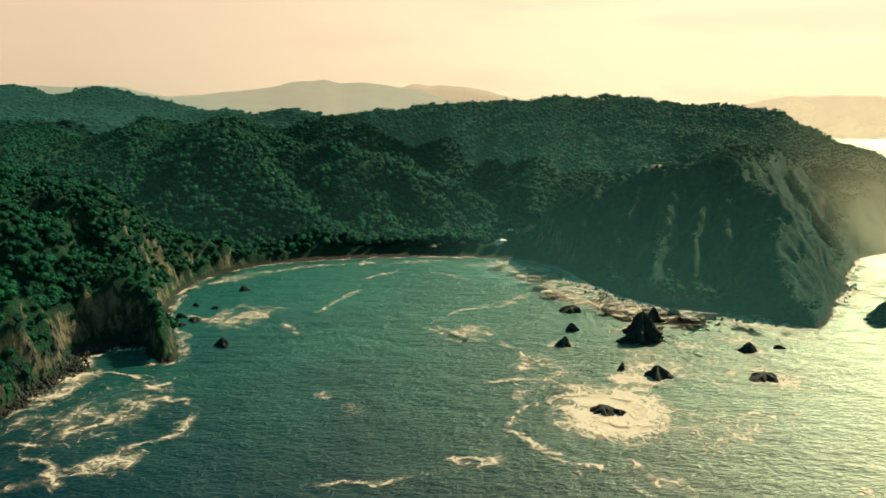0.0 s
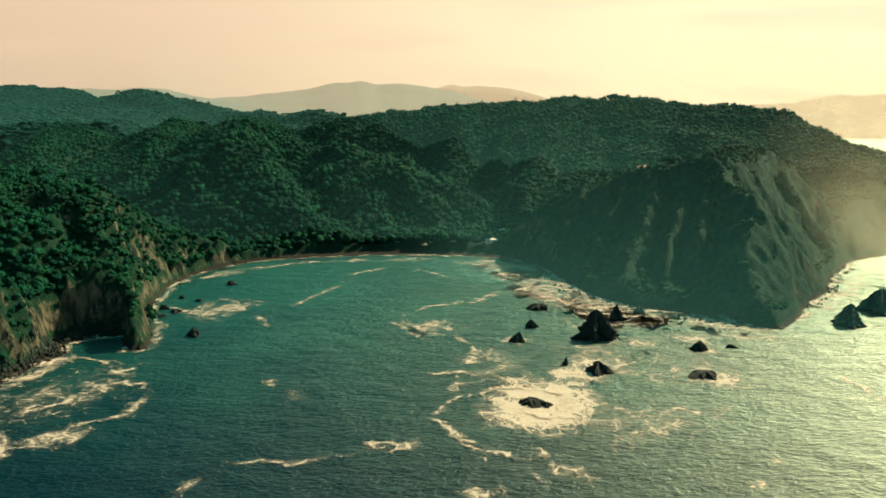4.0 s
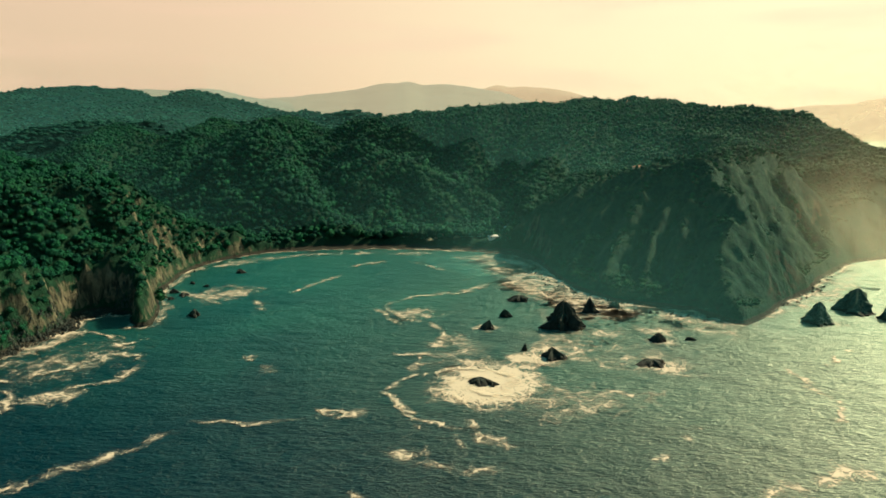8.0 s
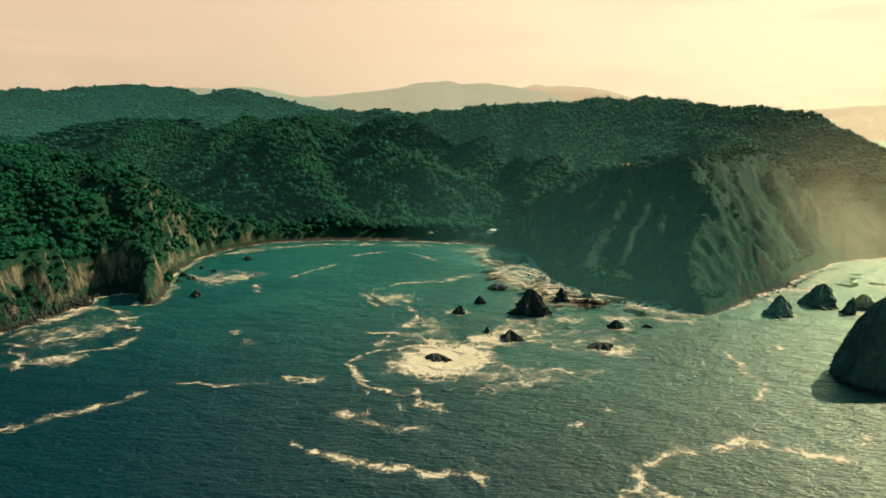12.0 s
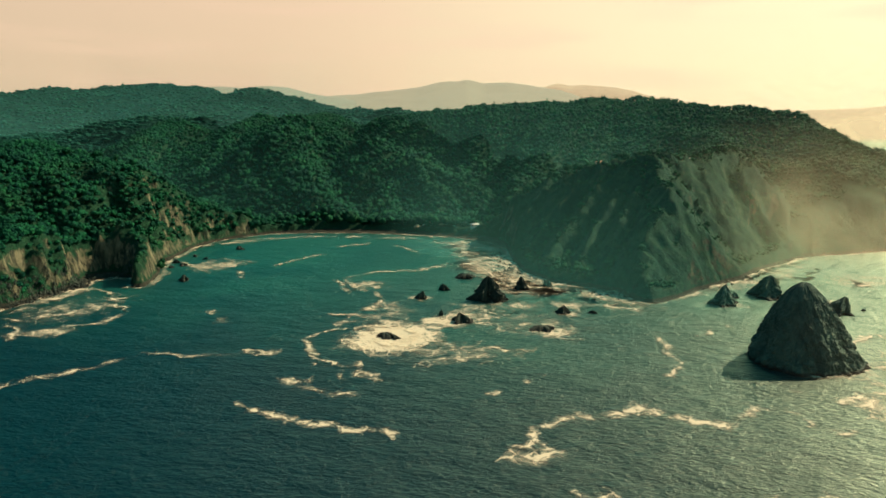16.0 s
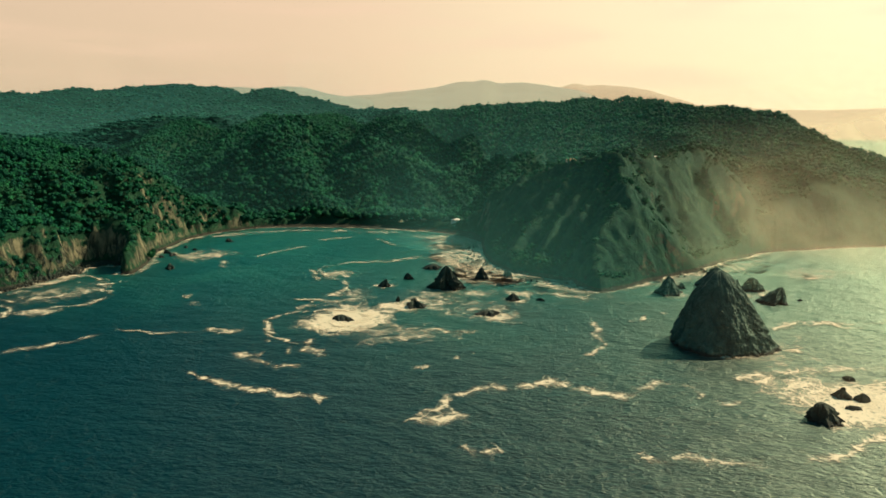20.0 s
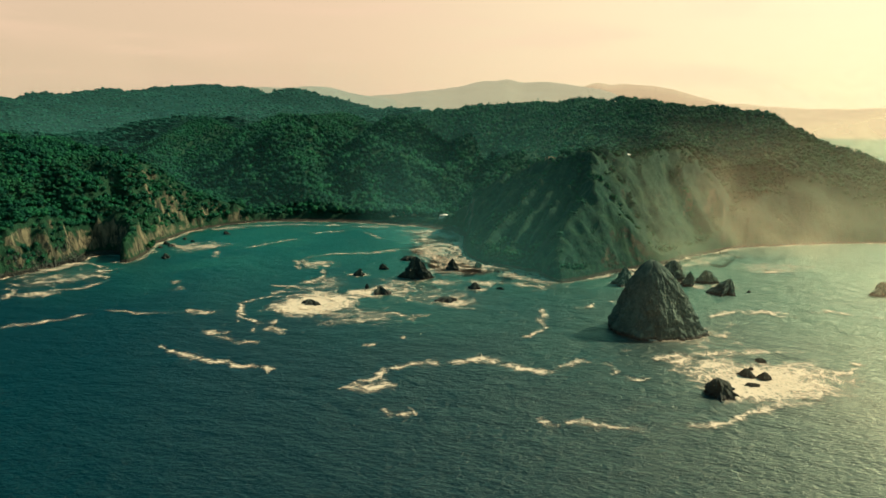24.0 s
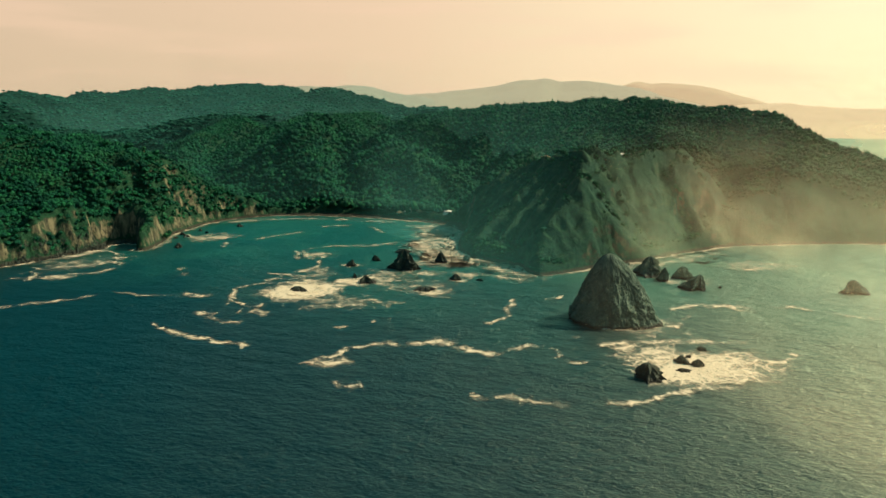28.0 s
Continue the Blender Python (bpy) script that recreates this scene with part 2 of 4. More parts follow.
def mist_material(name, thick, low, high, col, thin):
    """Tinted translucent sheet standing in for lit mist: haze is put into its colour."""
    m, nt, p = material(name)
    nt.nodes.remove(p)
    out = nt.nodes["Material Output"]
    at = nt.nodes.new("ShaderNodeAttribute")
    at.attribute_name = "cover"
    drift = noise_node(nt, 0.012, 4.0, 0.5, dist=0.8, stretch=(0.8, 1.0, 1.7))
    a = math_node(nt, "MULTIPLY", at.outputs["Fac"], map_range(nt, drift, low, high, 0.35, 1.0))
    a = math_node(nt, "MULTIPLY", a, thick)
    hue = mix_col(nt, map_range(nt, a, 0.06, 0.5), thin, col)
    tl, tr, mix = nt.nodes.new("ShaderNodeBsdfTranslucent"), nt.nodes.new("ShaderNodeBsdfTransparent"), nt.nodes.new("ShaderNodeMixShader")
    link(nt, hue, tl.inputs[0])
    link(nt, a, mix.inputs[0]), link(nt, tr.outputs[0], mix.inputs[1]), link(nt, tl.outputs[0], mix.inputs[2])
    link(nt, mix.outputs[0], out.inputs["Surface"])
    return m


WATER, FOAM, GROUND = water_material(), foam_material(), ground_material()
LEAF = leaf_material("forest_leaves", (0.001, 0.037, 0.030), (0.010, 0.122, 0.050), (0.036, 0.136, 0.052))
# bluer, flatter copy of the leaf tones: distance haze put into the colour
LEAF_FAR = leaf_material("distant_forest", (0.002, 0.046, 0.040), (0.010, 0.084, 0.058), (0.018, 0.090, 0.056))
FAR_FLOOR = forest_floor_material()
ROCK = rock_material("stack_rock", (0.007, 0.052, 0.047), (0.072, 0.142, 0.114))
ROCK_DARK = rock_material("wet_rock", (0.006, 0.020, 0.019), (0.030, 0.054, 0.044))
BARK = plain_material("bark", (0.11, 0.08, 0.055))

# ---- the lie of the land ----


def lattice(ix, iy, seed):
    v = np.sin(ix * 127.1 + iy * 311.7 + seed * 74.7) * 43758.5453
    return v - np.floor(v)


def vnoise(x, y, seed=0):
    ix, iy = np.floor(x), np.floor(y)
    fx, fy = x - ix, y - iy
    fx, fy = fx * fx * (3 - 2 * fx), fy * fy * (3 - 2 * fy)
    a, b = lattice(ix, iy, seed), lattice(ix + 1, iy, seed)
    c, d = lattice(ix, iy + 1, seed), lattice(ix + 1, iy + 1, seed)
    return (a + (b - a) * fx) * (1 - fy) + (c + (d - c) * fx) * fy


def fbm(x, y, octaves=4, seed=0):
    t, a, s = 0.0, 0.5, 0.0
    for o in range(octaves):
        t = t + a * vnoise(x * 2 ** o, y * 2 ** o, seed + o)
        s += a
        a *= 0.5
    return t / s


SHORE = [(-600, -700), (-330, -100), (-215, 120), (-184, 219), (-176, 250), (-175, 283), (-170, 303), (-180, 318), (-170, 331), (-155, 332),
         (-146, 318), (-138, 310), (-130, 314), (-136, 332), (-146, 352), (-163, 378), (-170, 404), (-179, 440), (-178, 476), (-166, 506),
         (-148, 530), (-103, 549), (-57, 560), (-8, 563), (34, 560), (70, 549), (95, 519), (109, 466), (121, 434), (144, 402),
         (179, 392), (194, 386), (204, 368), (216, 361), (226, 372), (237, 385), (251, 408), (286, 451), (307, 488), (355, 552),
         (405, 581), (447, 605), (600, 660), (1000, 850), (1500, 1500), (1500, 3000), (-1500, 3000), (-1500, -700)]


def along(px, py, pts):
    """Distance to a polyline, and the place on it (counted in its pieces)."""
    best, where = np.full(px.shape, 1e9), np.zeros(px.shape)
    for i in range(len(pts) - 1):
        (ax, ay), (bx, by) = pts[i][:2], pts[i + 1][:2]
        dx, dy = bx - ax, by - ay
        k = np.clip(((px - ax) * dx + (py - ay) * dy) / (dx * dx + dy * dy), 0, 1)
        d = np.hypot(px - ax - k * dx, py - ay - k * dy)
        near = d < best
        best, where = np.where(near, d, best), np.where(near, i + k, where)
    return best, where


def inland(px, py):
    """Metres from the shoreline: positive on land, negative at sea."""
    d, _ = along(px, py, SHORE + SHORE[:1])
    inside = np.zeros(px.shape, bool)
    for (ax, ay), (bx, by) in zip(SHORE, SHORE[1:] + SHORE[:1]):
        if ay == by:
            continue
        cross = (ay > py) != (by > py)
        inside ^= cross & (px < (bx - ax) * (py - ay) / (by - ay) + ax)
    return np.where(inside, d, -d)


RIDGES = []


def ridge(slope, width, *pts):
    RIDGES.append((slope, width, pts))


# the wooded hill on the near shore, its fin of rock and its gullied spurs
ridge(0.42, 16, (-900, 150, 150), (-470, 335, 112), (-372, 366, 101), (-316, 387, 97), (-267, 408, 87), (-240, 419, 81), (-214, 434, 69), (-205, 456, 56), (-193, 481, 39), (-177, 509, 25), (-160, 533, 8))
ridge(0.75, 4, (-262, 405, 76), (-200, 372, 50), (-166, 350, 28), (-147, 330, 18), (-132, 313, 6))
ridge(0.75, 10, (-330, 372, 84), (-270, 330, 62), (-215, 300, 40), (-185, 285, 24))
ridge(0.50, 14, (-420, 330, 96), (-330, 265, 66), (-240, 215, 42), (-190, 205, 22))
ridge(0.60, 10, (-212, 428, 68), (-190, 425, 50), (-180, 432, 30))
# the middle spurs behind the beach
ridge(0.62, 16, (-365, 1180, 118), (-320, 1010, 112), (-280, 880, 109), (-247, 765, 103), (-212, 700, 84), (-160, 640, 56), (-104, 580, 16))
ridge(0.70, 13, (-270, 870, 104), (-197, 812, 92), (-125, 765, 84), (-70, 722, 77), (-20, 700, 57), (30, 684, 37), (54, 650, 16), (46, 612, 6))
ridge(0.80, 8, (-95, 742, 70), (-72, 680, 42), (-45, 625, 20), (-34, 588, 8))
ridge(0.80, 8, (-20, 700, 52), (0, 650, 28), (6, 604, 9))
ridge(0.75, 9, (-247, 765, 98), (-250, 700, 66), (-225, 640, 36), (-185, 585, 12))
ridge(0.62, 12, (-500, 1170, 112), (-440, 1010, 100), (-400, 890, 88), (-350, 780, 66), (-300, 690, 40), (-262, 625, 18))
ridge(0.60, 12, (-690, 1180, 104), (-610, 980, 86), (-540, 840, 62), (-480, 740, 38))
ridge(0.70, 9, (-430, 985, 96), (-460, 880, 66), (-450, 790, 40))
# the long back ridge and its fall to the cliffs
ridge(0.55, 26, (-300, 1110, 84), (-210, 1060, 104), (-111, 1000, 122), (0, 965, 130), (100, 938, 136), (220, 908, 138), (300, 868, 133), (345, 842, 129), (400, 812, 113), (455, 806, 91), (490, 775, 76), (510, 745, 62))
ridge(0.75, 10, (150, 925, 122), (140, 800, 78), (122, 710, 44), (100, 640, 20))
ridge(0.75, 10, (200, 905, 124), (170, 800, 88), (150, 700, 64), (130, 640, 48))
ridge(0.70, 9, (235, 895, 126), (250, 832, 106), (273, 769, 97), (296, 722, 88))
ridge(0.55, 12, (320, 850, 118), (305, 750, 94), (295, 680, 84))
ridge(0.50, 16, (400, 800, 98), (405, 730, 84), (400, 690, 74))
ridge(0.42, 30, (375, 668, 66), (447, 680, 63), (560, 725, 60), (900, 890, 60), (1300, 1300, 50))
# the headland, its crest, its flank into the bay and its seaward spurs
ridge(1.50, 5, (305, 610, 84), (293, 582, 86), (268, 556, 87), (245, 532, 88), (219, 508, 89))
ridge(0.70, 8, (320, 660, 80), (260, 625, 76), (205, 600, 66))
ridge(1.10, 7, (219, 508, 86), (222, 530, 83), (252, 548, 84))
ridge(1.05, 5, (218, 514, 89), (186, 530, 83), (144, 546, 64), (102, 562, 41), (75, 573, 24), (54, 582, 9))
ridge(1.45, 2, (219, 508, 89), (221, 488, 78), (225, 462, 68), (229, 445, 63), (237, 428, 42), (241, 415, 22), (243, 398, 5))
ridge(1.45, 2, (228, 448, 64), (245, 455, 46), (262, 465, 26), (279, 478, 4))
ridge(1.30, 2, (229, 445, 60), (222, 420, 38), (214, 395, 20), (208, 372, 6))
ridge(1.20, 3, (293, 582, 86), (314, 580, 76), (332, 572, 52), (346, 560, 26), (358, 555, 6))
ridge(1.20, 3, (300, 600, 84), (326, 596, 66), (348, 588, 44), (368, 576, 16))
ridge(1.25, 2, (207, 478, 64), (192, 440, 38), (182, 402, 8))
ridge(1.25, 2, (200, 500, 72), (176, 455, 38), (164, 410, 8))
ridge(1.25, 2, (190, 528, 82), (166, 486, 50), (148, 446, 24), (140, 416, 5))
ridge(1.25, 2, (166, 538, 74), (142, 500, 42), (122, 462, 10))
ridge(1.25, 2, (130, 551, 60), (112, 516, 30), (100, 495, 8))
ridge(1.2, 3, (100, 563, 45), (88, 540, 18), (82, 528, 6))
ridge(1.10, 4, (218, 430, 50), (208, 400, 28), (205, 374, 8))
ridge(0.9, 5, (360, 640, 66), (385, 600, 34), (392, 582, 10))
ridge(0.9, 5, (430, 680, 62), (450, 640, 40), (455, 615, 12))


def height(px, py):
    """The ground's height over the sea at plan points (arrays)."""
    sway = np.where((px > 90) & (py < 640), 5, 14)
    wx = px + sway * (fbm(px / 60, py / 60, 3, 5) - 0.5)
    wy = py + sway * (fbm(px / 60, py / 60, 3, 9) - 0.5)
    total = np.zeros(px.shape)
    for slope, width, pts in RIDGES:
        d, s = along(wx, wy, pts)
        crest = np.interp(s, range(len(pts)), [p[2] for p in pts])
        run = np.concatenate([[0], np.cumsum([math.dist(a[:2], b[:2]) for a, b in zip(pts, pts[1:])])])
        metres = np.interp(s, range(len(pts)), run)
        gully = 13.0 if slope > 0.88 else (24.0 if slope > 0.65 else 42.0)
        rib = 2 * vnoise(metres / gully, np.full(px.shape, slope * 9 + pts[0][0] * 0.37), 3) - 1
        slope = slope * (1 + (0.30 if slope > 0.88 else np.where(px < 60, 0.52, 0.34)) * rib)
        total += np.exp(np.clip((crest - slope * (np.sqrt(d * d + width * width) - width)) / 3.2, -40, 90))
    d = inland(px, py)
    low = 6 + 0.06 * np.clip(d, 0, 400)
    total += np.exp(low / 3.2)
    land = 3.2 * np.log(total)
    land += (fbm(px / 62, py / 62, 4, 21) - 0.5 + 0.3 * (fbm(px / 24, py / 24, 2, 27) - 0.5)) * np.clip(land, 0, 60) * np.where((px > 90) & (py < 640), 0.12, np.where(py > 830, 0.2, 0.30))
    land += np.where(px < 95, np.where((px < -120) & (py < 545), 0.4, 1.0), 0.0) * (6.0 - 48 * np.abs(fbm(px / 56, py / 56, 3, 83) - 0.5)) * np.clip(land / 40, 0, 1) * np.clip((860 - py) / 60, 0, 1)
    cape = np.clip((px - 100) / 25, 0, 1) * np.clip((650 - py) / 25, 0, 1)
    land += cape * (3.0 - 24 * np.abs(fbm(px / 17, py / 17, 3, 81) - 0.5)) * np.clip(land / 45, 0, 1)
    # how the land meets the sea: cliffs, or the beach at the bay's head
    rough = fbm(px / 16, py / 16, 4, 33) - 0.5
    crack = fbm(px / 5.5, py / 5.5, 3, 37) - 0.5
    dd = np.clip(d + rough * np.clip(d, 0, 14) * np.where(px > 95, 0.6, 1.2) + crack * np.clip(d, 0, 7) * np.where(px > 95, 0.5, 1.2), 0, None)
    cove = np.exp(-((px + 178) ** 2 + (py - 330) ** 2) / 180)
    fin = np.exp(-(((px + 140) / 19) ** 2 + ((py - 326) / 21) ** 2))
    west = px < -110
    bold = np.clip((py - 385) / 25, 0, 1) * west
    steep = np.where(west, 2.2 + 3.5 * fin + 0.8 * bold, np.where(px > 340, 1.7, 2.4))
    brink = np.where(west, 1 + 42 * np.clip(fbm(px / 22, py / 22, 2, 61) - 0.22, 0, 1) + 26 * cove + 24 * fin + 16 * np.exp(-((px + 166) ** 2 + (py - 348) ** 2) / 500), np.where(px > 340, 46.0, 90.0))
    brink = brink + np.where(west, 28 * np.exp(-((px + 190) ** 2 + (py - 258) ** 2) / 900) + 14 * np.exp(-((px + 178) ** 2 + (py - 486) ** 2) / 160) + 12 * np.exp(-((px + 160) ** 2 + (py - 512) ** 2) / 160) + 16 * np.exp(-((px + 196) ** 2 + (py - 216) ** 2) / 500), 0)
    brink = brink * (1 - 0.45 * bold) + 4 * bold
    shelf = np.where(west & (py < 312), 7.0, 2.0) + 15 * cove
    bay = np.clip((px + 150) / 30, 0, 1) * np.clip((105 - px) / 20, 0, 1) * np.clip((py - 500) / 25, 0, 1)
    shelf, brink = shelf * (1 - bay) + 13 * bay, brink * (1 - bay) + 15 * bay
    steep = steep * (1 - bay) + 1.5 * bay
    rise = shelf * 0.16 + (dd - shelf) * steep
    rise = np.where(rise > brink, brink + (rise - brink) / steep * np.where(west, 0.85 + 1.05 * bold, 1.05), rise)
    foot = np.where(dd < shelf, dd * 0.16, rise)
    out = -2.5 * np.log(np.exp(-np.clip(land, -9, 300) / 2.5) + np.exp(-np.clip(foot, -9, 300) / 2.5))
    face = np.clip(d / 4, 0, 1) * np.clip((30 - d) / 10, 0, 1) * np.where(west, 1.0 - 0.6 * bold, 0.6) * (1 - bay)
    out += face * (3.0 - 17 * np.abs(fbm(px / 8 + 0.4 * rough, py / 8, 4, 44) - 0.5)) * np.clip(out / 8, 0, 1)
    block = np.floor(fbm(px / 6.5 + 5, py / 6.5, 2, 57) * 7) / 7 - 0.5
    out += face * west * block * 9.0 * np.clip(out / 8, 0, 1)
    out += 1.2 * (fbm(px / 7, py / 7, 3, 50) - 0.5) * np.clip(out / 6, 0, 1)
    return np.where(d > 0, np.maximum(out, 0.02 + 0.1 * np.clip(d, 0, 2)), np.clip(d * 0.5, -12, 0))


def mesh_object(name, verts, faces, mat, smooth=True, parent=None):
    """A mesh from arrays: verts (n, 3), faces (m, 3 or 4)."""
    me = bpy.data.meshes.new(name)
    verts, faces = np.asarray(verts, np.float32), np.asarray(faces, np.int32)
    me.vertices.add(len(verts))
    me.vertices.foreach_set("co", verts.ravel())
    me.loops.add(faces.size)
    me.loops.foreach_set("vertex_index", faces.ravel())
    me.polygons.add(len(faces))
    me.polygons.foreach_set("loop_start", np.arange(len(faces), dtype=np.int32) * faces.shape[1])
    me.polygons.foreach_set("use_smooth", np.full(len(faces), smooth))
    me.update(calc_edges=True)
    me.validate()
    me.materials.append(mat)
    ob = new(name, me)
    if parent is not None:
        ob.parent = parent
    return ob


def grid_faces(nx, ny):
    i = np.arange(nx * ny).reshape(ny, nx)
    return np.stack([i[:-1, :-1], i[:-1, 1:], i[1:, 1:], i[1:, :-1]], -1).reshape(-1, 4)


gx = np.concatenate([np.arange(-700, -210, 4.0), np.arange(-210, -115, 1.3), np.arange(-115, 90, 3.0), np.arange(90, 362, 1.8), np.arange(362, 1000, 5.0)])
gy = np.concatenate([np.arange(60, 200, 5.0), np.arange(200, 560, 1.6), np.arange(560, 652, 2.2), np.arange(652, 1185, 4.5)])
GX, GY = np.meshgrid(gx, gy)
GZ = height(GX, GY)
ground = mesh_object("ground", np.stack([GX, GY, GZ], -1).reshape(-1, 3), grid_faces(len(gx), len(gy)), GROUND)
tagged(ground, "rugged brown and green coastal hills with sea cliffs", "ground", kind="structure")


def level(px, py):
    """The built ground's height (between its grid points)."""
    px, py = np.asarray(px), np.asarray(py)
    ix, iy = np.clip(np.searchsorted(gx, px) - 1, 0, len(gx) - 2), np.clip(np.searchsorted(gy, py) - 1, 0, len(gy) - 2)
    u, v = (px - gx[ix]) / (gx[ix + 1] - gx[ix]), (py - gy[iy]) / (gy[iy + 1] - gy[iy])
    return (GZ[iy, ix] * (1 - u) + GZ[iy, ix + 1] * u) * (1 - v) + (GZ[iy + 1, ix] * (1 - u) + GZ[iy + 1, ix + 1] * u) * v


wv = np.array([(-4500, -4500, 0), (5000, -4500, 0), (5000, 4700, 0), (-4500, 4700, 0)])
water = mesh_object("water", wv, [(0, 1, 2, 3)], WATER)
tagged(water, "teal sea water with small waves and sun glitter", "sea", kind="structure")

# ---- far land ----


def far_range(name, mat, label, x0, x1, y0, y1, step, *forms, rugged=1.0):
    x, y = np.arange(x0, x1, step), np.arange(y0, y1, step)
    X, Y = np.meshgrid(x, y)
    Z = np.where((X > -690) & (X < 990) & (Y < 1170), -14.0, np.where((X < 500) & (Y < 3500), np.where((X > -1000) & (Y < 1150), 24.0, 60.0), -14.0))
    for slope, width, pts in forms:
        d, s = along(X, Y, pts)
        crest = np.interp(s, range(len(pts)), [p[2] for p in pts])
        Z = np.maximum(Z, crest - slope * (np.sqrt(d * d + width * width) - width))
    if rugged > 0.5:
        XC, YC = np.clip(X, gx[1], gx[-2]), np.clip(Y, gy[1], gy[-2])
        near = np.clip(1 - np.hypot(X - XC, Y - YC) / 170, 0, 1)
        near = near * near * (3 - 2 * near)
        Z = Z * (1 - near) + (level(XC, YC) - 2) * near
    Z = np.where((X > -690) & (X < 990) & (Y < 1170), -14.0, Z)
    Z -= (np.abs(fbm(X / (step * 14), Y / (step * 14), 3, 3) - 0.5) * np.clip(Z, 0, 120) * 2.0 - 0.24 * np.clip(Z, 0, 120)) * rugged
    Z += (fbm(X / (step * 5), Y / (step * 5), 3, 13) - 0.5) * np.clip(Z, 0, 100) * 0.30 * rugged
    Z += (fbm(X / (step * 2), Y / (step * 2), 2, 8) - 0.5) * np.clip(Z, 0, 10)
    ob = mesh_object(name, np.stack([X, Y, Z], -1).reshape(-1, 3), grid_faces(len(x), len(y)), mat)
    return tagged(ob, label, "hills", kind="structure"), (x, y, Z)


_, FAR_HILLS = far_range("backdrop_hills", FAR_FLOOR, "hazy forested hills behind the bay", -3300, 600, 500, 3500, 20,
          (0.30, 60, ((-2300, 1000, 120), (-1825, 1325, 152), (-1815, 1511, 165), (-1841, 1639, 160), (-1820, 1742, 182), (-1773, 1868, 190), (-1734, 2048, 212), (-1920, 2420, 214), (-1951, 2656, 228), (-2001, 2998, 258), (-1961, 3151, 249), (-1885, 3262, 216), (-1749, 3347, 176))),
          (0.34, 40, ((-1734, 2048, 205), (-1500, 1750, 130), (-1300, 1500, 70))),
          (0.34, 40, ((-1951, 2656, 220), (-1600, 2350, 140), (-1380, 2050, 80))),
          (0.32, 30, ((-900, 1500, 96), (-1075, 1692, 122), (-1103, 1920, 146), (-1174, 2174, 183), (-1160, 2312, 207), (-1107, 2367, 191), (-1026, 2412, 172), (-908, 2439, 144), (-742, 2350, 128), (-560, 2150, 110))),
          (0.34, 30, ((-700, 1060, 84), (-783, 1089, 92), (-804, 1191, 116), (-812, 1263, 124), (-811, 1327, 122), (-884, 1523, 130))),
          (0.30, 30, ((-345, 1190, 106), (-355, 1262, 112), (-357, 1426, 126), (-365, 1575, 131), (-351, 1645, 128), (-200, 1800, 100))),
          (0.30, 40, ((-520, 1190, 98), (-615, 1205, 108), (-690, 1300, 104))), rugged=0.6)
# emission colours carry the haze, set separately for each range
HAZE_NEAR = backdrop_material("mountain_haze_glow", (0.41, 0.335, 0.215))
HAZE_LEFT = backdrop_material("ridge_haze_glow", (0.34, 0.30, 0.20))
HAZE_FAR = backdrop_material("far_haze_glow", (0.66, 0.465, 0.27))
far_range("backdrop_mountains", HAZE_LEFT, "ridge behind the forested hills with haze glow put in", -3000, -1100, 3000, 4400, 30,
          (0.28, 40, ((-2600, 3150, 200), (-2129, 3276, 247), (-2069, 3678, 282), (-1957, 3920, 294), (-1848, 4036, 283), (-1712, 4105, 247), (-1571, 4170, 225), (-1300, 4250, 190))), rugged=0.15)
far_range("backdrop_mountains", HAZE_NEAR, "distant mountains with pale haze glow put in", -2400, 700, 3300, 4660, 30,
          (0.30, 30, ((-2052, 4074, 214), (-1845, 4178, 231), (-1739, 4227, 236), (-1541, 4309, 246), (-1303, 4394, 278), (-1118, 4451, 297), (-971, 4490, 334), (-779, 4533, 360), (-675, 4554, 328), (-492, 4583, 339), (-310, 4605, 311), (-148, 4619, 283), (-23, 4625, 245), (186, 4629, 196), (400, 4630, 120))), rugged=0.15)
far_range("backdrop_mountains", HAZE_FAR, "farther mountains with paler haze glow put in", -700, 1100, 4560, 4800, 30,
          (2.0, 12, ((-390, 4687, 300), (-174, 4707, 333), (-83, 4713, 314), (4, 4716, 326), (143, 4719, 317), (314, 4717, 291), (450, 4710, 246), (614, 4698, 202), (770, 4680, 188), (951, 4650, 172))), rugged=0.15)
far_range("backdrop_mountains", HAZE_FAR, "low far coast hills with pale haze glow put in", -300, 3300, 2900, 4780, 34,
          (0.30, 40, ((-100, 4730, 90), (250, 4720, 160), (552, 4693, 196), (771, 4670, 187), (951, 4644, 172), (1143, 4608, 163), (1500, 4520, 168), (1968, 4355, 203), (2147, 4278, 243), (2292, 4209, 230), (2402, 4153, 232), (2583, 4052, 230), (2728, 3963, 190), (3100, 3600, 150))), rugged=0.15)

# ---- the forest ----
rng = np.random.default_rng(4)


def ico(level_):
    bm = bmesh.new()
    bmesh.ops.create_icosphere(bm, subdivisions=level_, radius=1.0)
    v = np.array([x.co[:] for x in bm.verts])
    f = np.array([[x.index for x in g.verts] for g in bm.faces])
    bm.free()
    return v, f


ICO1, ICO2 = ico(1), ico(2)


